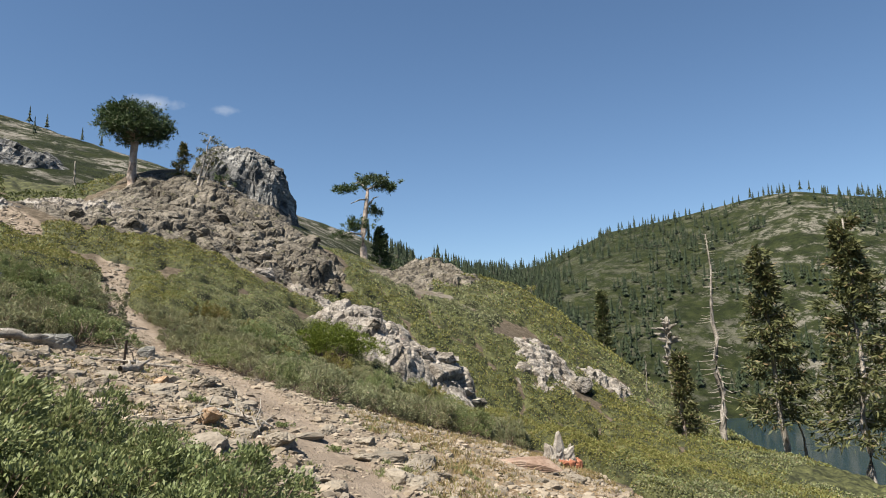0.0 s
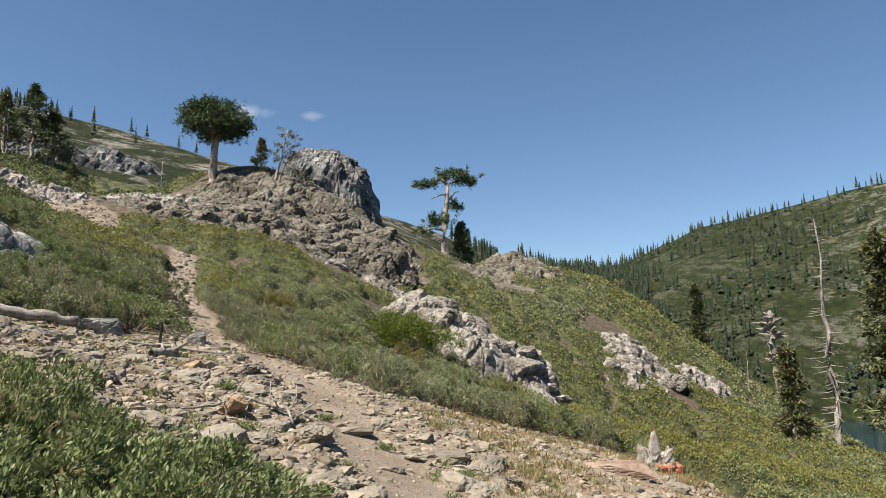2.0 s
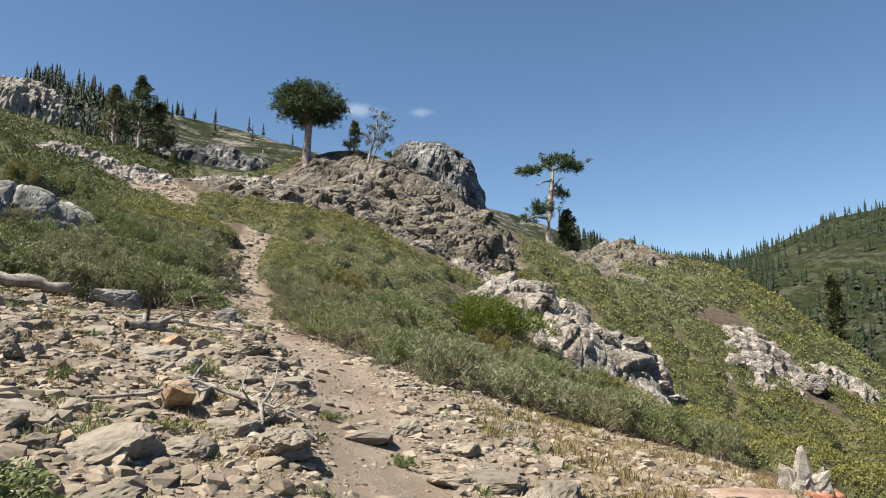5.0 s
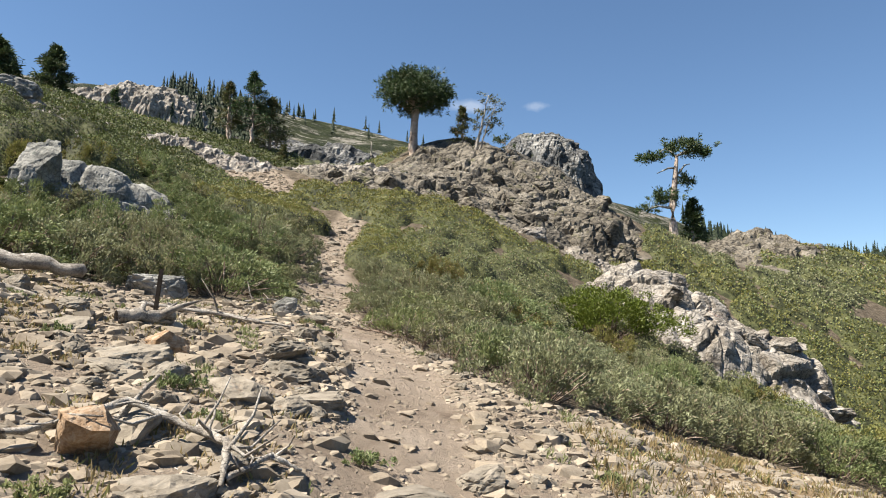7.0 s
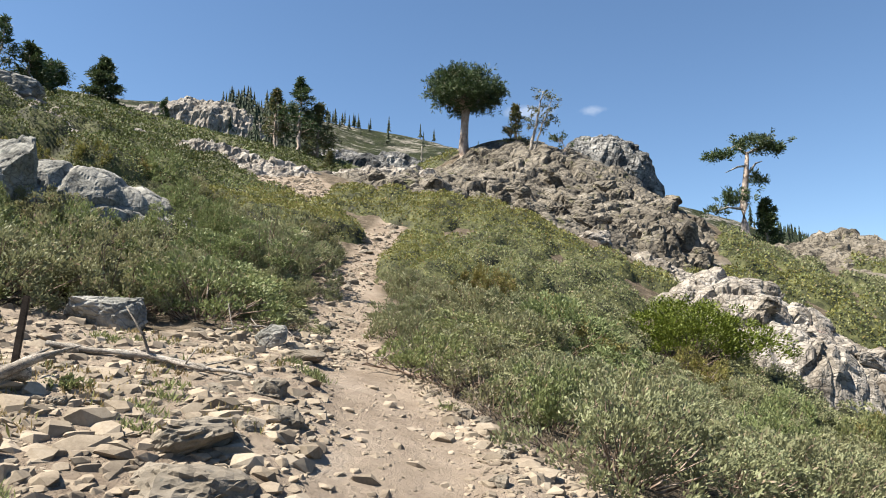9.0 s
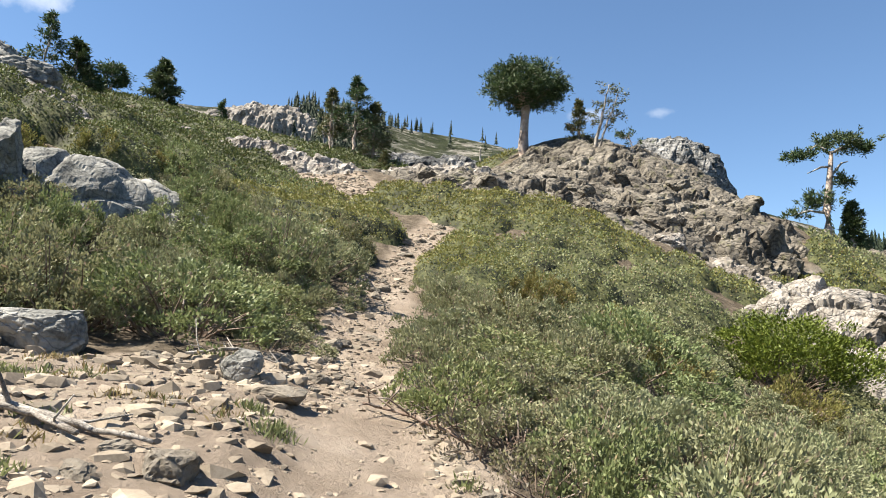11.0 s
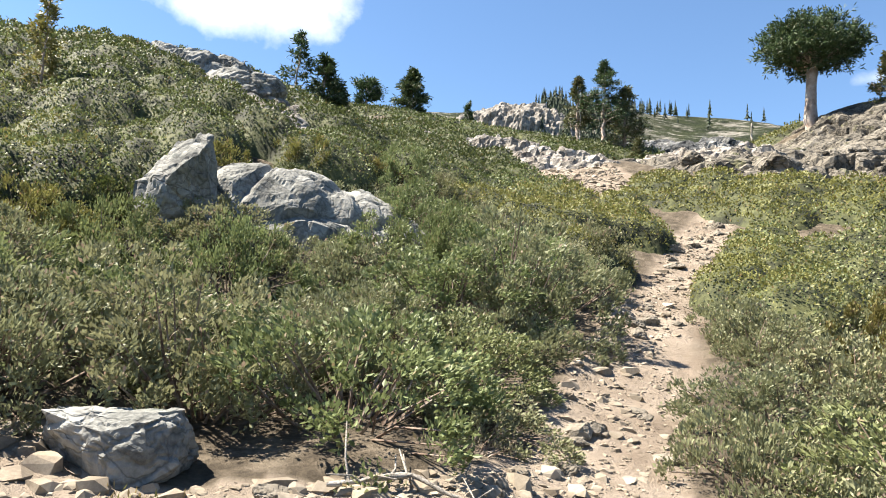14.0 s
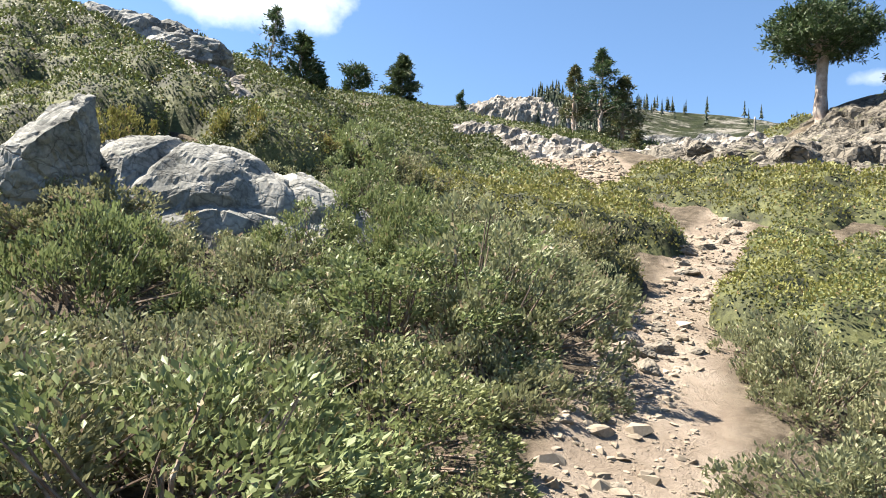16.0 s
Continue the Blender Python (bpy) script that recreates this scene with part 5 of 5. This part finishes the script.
# ---- dead wood and small things ----
def log(name, points, radii, material, label, seed, sides=12, category="log", twigs=0):
    g = np.random.default_rng(seed)
    sh = Shape()
    pts = [np.array((x, y, gz(x, y) + h)) for x, y, h in points]
    fine, fr = [], []
    for i in range(len(pts) - 1):
        for k in np.linspace(0, 1, 9)[:-1]:
            fine.append(pts[i] * (1 - k) + pts[i + 1] * k + g.normal(0, 0.2, 3) * radii[i])
            fr.append((radii[i] * (1 - k) + radii[i + 1] * k) * g.uniform(0.8, 1.15))
    fine.append(pts[-1])
    fr.append(radii[-1])
    sh.tube(fine, fr, sides, 0.2, g)
    body = new(name, sh.mesh(name, material, True))
    for k in range(twigs):
        sh = Shape()
        i = g.integers(1, len(fine) - 1)
        d = g.normal(0, 1, 3)
        d[2] = abs(d[2]) * 0.6
        d /= np.linalg.norm(d)
        ln = g.uniform(0.15, 0.45)
        e = fine[i] + d * ln
        sh.tube([fine[i], fine[i] + d * ln * 0.5 + g.normal(0, 0.03, 3), e], [fr[i] * 0.6, fr[i] * 0.4, 0.004], 5)
        part("twig", sh.mesh("twig", material, True), body)
    return tagged(body, label, category)


log("fallen_log", [(-6.4, 7.3, 0.16), (-5.3, 7.75, 0.2), (-4.4, 8.1, 0.24)], [0.1, 0.09, 0.075], BARK_GREY, "bleached fallen log lying on stones at the shrubs", 51)
log("wood_chunk", [(-3.0, 6.35, 0.05), (-2.72, 6.75, 0.09)], [0.075, 0.05], BARK_GREY, "short splintered piece of grey dead wood", 52, twigs=3)
log("dead_branch", [(-2.3, 3.55, 0.05), (-1.95, 3.85, 0.1), (-1.8, 4.35, 0.14), (-1.55, 4.35, 0.12), (-1.2, 4.35, 0.06)], [0.012, 0.016, 0.02, 0.02, 0.012], BARK_GREY, "bleached twisted dead branch on the rubble", 53, 8, "branch", 6)
log("dead_branch", [(-1.85, 4.3, 0.02), (-1.72, 4.5, 0.26)], [0.022, 0.01], BARK_GREY, "upright pale branch stub among stones", 54, 7, "branch", 1)
log("dead_branch", [(-1.45, 4.4, 0.1), (-1.2, 4.2, 0.14), (-1.15, 4.0, 0.03)], [0.018, 0.022, 0.012], BARK_GREY, "knotted pale root wood with thin rootlets", 63, 8, "branch", 8)
log("dead_branch", [(-1.15, 4.05, 0.04), (-1.05, 4.4, 0.06), (-0.9, 4.45, 0.05)], [0.014, 0.018, 0.008], BARK_GREY, "pale forked dead branch beside the trail", 55, 7, "branch", 4)
log("dead_branch", [(-3.6, 8.0, 0.04), (-2.9, 8.2, 0.05), (-2.1, 8.25, 0.04)], [0.022, 0.024, 0.012], BARK_GREY, "long thin weathered stick on the ground", 56, 7, "branch", 3)
log("dead_branch", [(-3.1, 8.3, 0.03), (-2.4, 8.1, 0.04)], [0.014, 0.016], BARK_GREY, "short weathered stick on the ground", 57, 6, "branch", 1)
log("dead_branch", [(-1.9, 10.6, 0.05), (-1.4, 10.4, 0.06), (-0.9, 10.1, 0.04)], [0.015, 0.018, 0.008], BARK_DARK, "brown dead twigs at the shrubs' foot", 58, 6, "branch", 14)
log("dead_branch", [(-3.4, 10.4, 0.05), (-3.1, 10.7, 0.08), (-2.7, 10.8, 0.05)], [0.014, 0.016, 0.006], BARK_GREY, "pale bare twigs under the shrub", 59, 6, "branch", 9)
log("dead_branch", [(-5.2, 6.4, 0.03), (-4.2, 6.5, 0.03), (-3.3, 6.45, 0.03)], [0.02, 0.022, 0.012], BARK_GREY, "grey stick lying across the rubble", 61, 6, "branch", 2)


def stump(x, y):
    """A broken rotten stump: jagged bleached shell over reddish wood."""
    g = np.random.default_rng(6)
    top = new("tree_stump")
    top.location = (x, y, gz(x, y) - 0.06)
    n, rows = 28, 8
    edge = 0.4 + 0.14 * g.uniform(-1, 1, n)
    edge[4:8] += (0.1, 0.32, 0.26, 0.05)
    v = []
    for j in range(rows):
        for i in range(n):
            a = 2 * math.pi * i / n
            rr = 0.3 + 0.12 * (1 - j / (rows - 1)) ** 2 + 0.05 * math.sin(a * 5) + g.normal(0, 0.012)
            v.append((rr * math.cos(a), rr * math.sin(a) * 0.8, edge[i] * j / (rows - 1)))
    for i in range(n):
        a = 2 * math.pi * i / n
        v.append((0.2 * math.cos(a), 0.16 * math.sin(a), edge[i] * 0.92 - 0.02))
    for i in range(n):
        a = 2 * math.pi * i / n
        v.append((0.17 * math.cos(a), 0.14 * math.sin(a), 0.15))
    q = [(j * n + i, j * n + (i + 1) % n, (j + 1) * n + (i + 1) % n, (j + 1) * n + i) for j in range(rows + 1) for i in range(n)]
    part("shell", mesh_of("shell", v, np.array(q), BARK_GREY, False), top, "bleached jagged wood")
    sh = Shape()
    for k in range(26):
        a = g.uniform(-2.0, 0.6)
        rr = g.uniform(0.3, 0.44)
        s = g.uniform(0.05, 0.12)
        sh.tube([(rr * math.cos(a), rr * math.sin(a), -0.1), (rr * math.cos(a) * 1.05, rr * math.sin(a), s * 1.2), (rr * math.cos(a), rr * math.sin(a) + s, s * 1.8)], [s * 0.6, s * 0.55, s * 0.2], 6, 0.3, g)
    part("rotten_wood", sh.mesh("rotten_wood", BARK_RED), top, "reddish crumbling rotten wood")
    return tagged(top, "jagged broken tree stump of bleached and red wood", "tree stump")


stump(5.75, 8.05)


def stake(x, y, h, wide, label, lean=4):
    bm = bmesh.new()
    bmesh.ops.create_cube(bm, size=1.0)
    bmesh.ops.scale(bm, vec=(wide, wide * 0.7, h + 0.2), verts=bm.verts)
    bmesh.ops.translate(bm, vec=(0, 0, (h - 0.2) / 2), verts=bm.verts)
    bmesh.ops.bevel(bm, geom=bm.edges[:], offset=wide * 0.12, segments=2, affect="EDGES")
    me = bpy.data.meshes.new("stake")
    bm.to_mesh(me)
    bm.free()
    me.materials.append(POST_WOOD)
    ob = new("stake", me)
    ob.matrix_world = pose(x, y, gz(x, y), 0, lean, 20)
    return tagged(ob, label, "stake")


stake(-3.0, 6.98, 0.46, 0.038, "dark weathered wooden stake standing in rubble")


def tufts(name, spots, mat, tall, blades, label):
    g = np.random.default_rng(len(spots))
    xy = np.repeat(np.array(spots), blades, 0) + g.normal(0, 0.05, (len(spots) * blades, 2))
    n = len(xy)
    d = np.concatenate([g.normal(0, 0.55, (n, 2)), np.ones((n, 1))], 1)
    v, t = leaves(g, np.column_stack([xy, ground_z(xy[:, 0], xy[:, 1]) - 0.01]), d, g.uniform(0.5, 1.2, n) * tall, g.uniform(0.006, 0.014, n))
    return tagged(new(name, mesh_of(name, v, t, mat)), label, "grass", kind="stuff")


tufts("dry_grass", scatter_open(1500, (0.8, -2), (6.6, 10), lambda x, y: (off_line(TRAIL, x, y) > 0.6) * np.where(fbm(x, y, 1.2, 3, 2) > -0.03, 1.0, 0.1)), DRYGRASS, 0.12, 14, "sparse dry straw-coloured grass on the stony slope")
tufts("dry_grass", scatter_open(420, (-6.3, 3), (-0.8, 9.8), lambda x, y: (off_line(TRAIL, x, y) > 0.7) * np.where(fbm(x, y, 0.9, 3, 6) > 0.06, 1.0, 0.0)), DRYGRASS, 0.07, 16, "thin dry grass between the stones")
tufts("herb_tufts", scatter_open(150, (-5.5, 1.5), (2.5, 9.5), lambda x, y: (off_line(TRAIL, x, y) > 0.4) * np.where(fbm(x, y, 0.7, 3, 7) > 0.12, 1.0, 0.0)), GREEN, 0.08, 60, "small green herbs between the stones")


# ---- clouds, far beyond the ridge ----
def cloud(bearing, high, wide, tall, seed, cover, label, dense=1.0):
    """A thin bank of cloud: a gently domed sheet whose edges fray away."""
    m = bpy.data.materials.new("cloud")
    m.use_nodes = True
    N, L = m.node_tree.nodes, m.node_tree.links
    N.remove(N["Principled BSDF"])
    em, tr, mx = N.new("ShaderNodeEmission"), N.new("ShaderNodeBsdfTransparent"), N.new("ShaderNodeMixShader")
    em.inputs["Color"].default_value, em.inputs["Strength"].default_value = (0.93, 0.96, 1.0, 1), 0.47
    tc, nz = N.new("ShaderNodeTexCoord"), N.new("ShaderNodeTexNoise")
    nz.inputs["Scale"].default_value, nz.inputs["Detail"].default_value, nz.inputs["Roughness"].default_value = 2.6, 9, 0.58
    mp = N.new("ShaderNodeMapping")
    mp.inputs["Location"].default_value, mp.inputs["Scale"].default_value = (seed, seed * 0.7, 0), (1.0, 1.0, tall / wide)
    L.new(tc.outputs["Object"], mp.inputs["Vector"])
    L.new(mp.outputs["Vector"], nz.inputs["Vector"])
    gr = N.new("ShaderNodeTexGradient")
    gr.gradient_type = "SPHERICAL"
    L.new(tc.outputs["Object"], gr.inputs["Vector"])
    ad = N.new("ShaderNodeMath")
    ad.operation, ad.inputs[1].default_value, ad.inputs[2].default_value = "MULTIPLY_ADD", 1.1, cover - 1.5
    L.new(gr.outputs["Fac"], ad.inputs[0])
    sm = N.new("ShaderNodeMath")
    sm.operation = "ADD"
    L.new(ad.outputs[0], sm.inputs[0])
    L.new(nz.outputs["Fac"], sm.inputs[1])
    rp = N.new("ShaderNodeValToRGB")
    rp.color_ramp.elements[0].position, rp.color_ramp.elements[1].position = 0.3, 0.75
    rp.color_ramp.elements[1].color = (dense, dense, dense, 1)
    L.new(sm.outputs[0], rp.inputs["Fac"])
    L.new(rp.outputs["Color"], mx.inputs["Fac"])
    L.new(tr.outputs["BSDF"], mx.inputs[1])
    L.new(em.outputs["Emission"], mx.inputs[2])
    L.new(mx.outputs["Shader"], N["Material Output"].inputs["Surface"])
    k = np.linspace(-1, 1, 13)
    X, Z = np.meshgrid(k, k)
    me = mesh_of("cloud", np.stack([X.ravel(), 0.12 * (X ** 2 + Z ** 2).ravel(), Z.ravel()], 1), grid_faces(13, 13), m, True)
    ob = new("cloud", me)
    d, b = 3200.0, radians(bearing)
    ob.matrix_world = pose(d * math.sin(b), d * math.cos(b), d * math.tan(radians(high)), 0, 0, -bearing) @ Matrix.Diagonal((d * math.tan(radians(wide)), 100, d * math.tan(radians(tall)), 1))
    ob.visible_shadow = False
    return tagged(ob, label, "cloud", kind="structure")


cloud(-52, 27.0, 13, 8.0, 3.0, 1.0, "bright white cumulus cloud above the hill", 0.9)
cloud(-66, 29, 7, 4.5, 8.0, 0.85, "white cloud edge over the hilltop")
cloud(-2.0, 19.7, 4.2, 1.3, 5.0, 0.8, "thin white wisp of cloud", 0.3)
cloud(3.5, 19.6, 2.6, 0.9, 6.0, 0.75, "faint small wisp of cloud", 0.2)
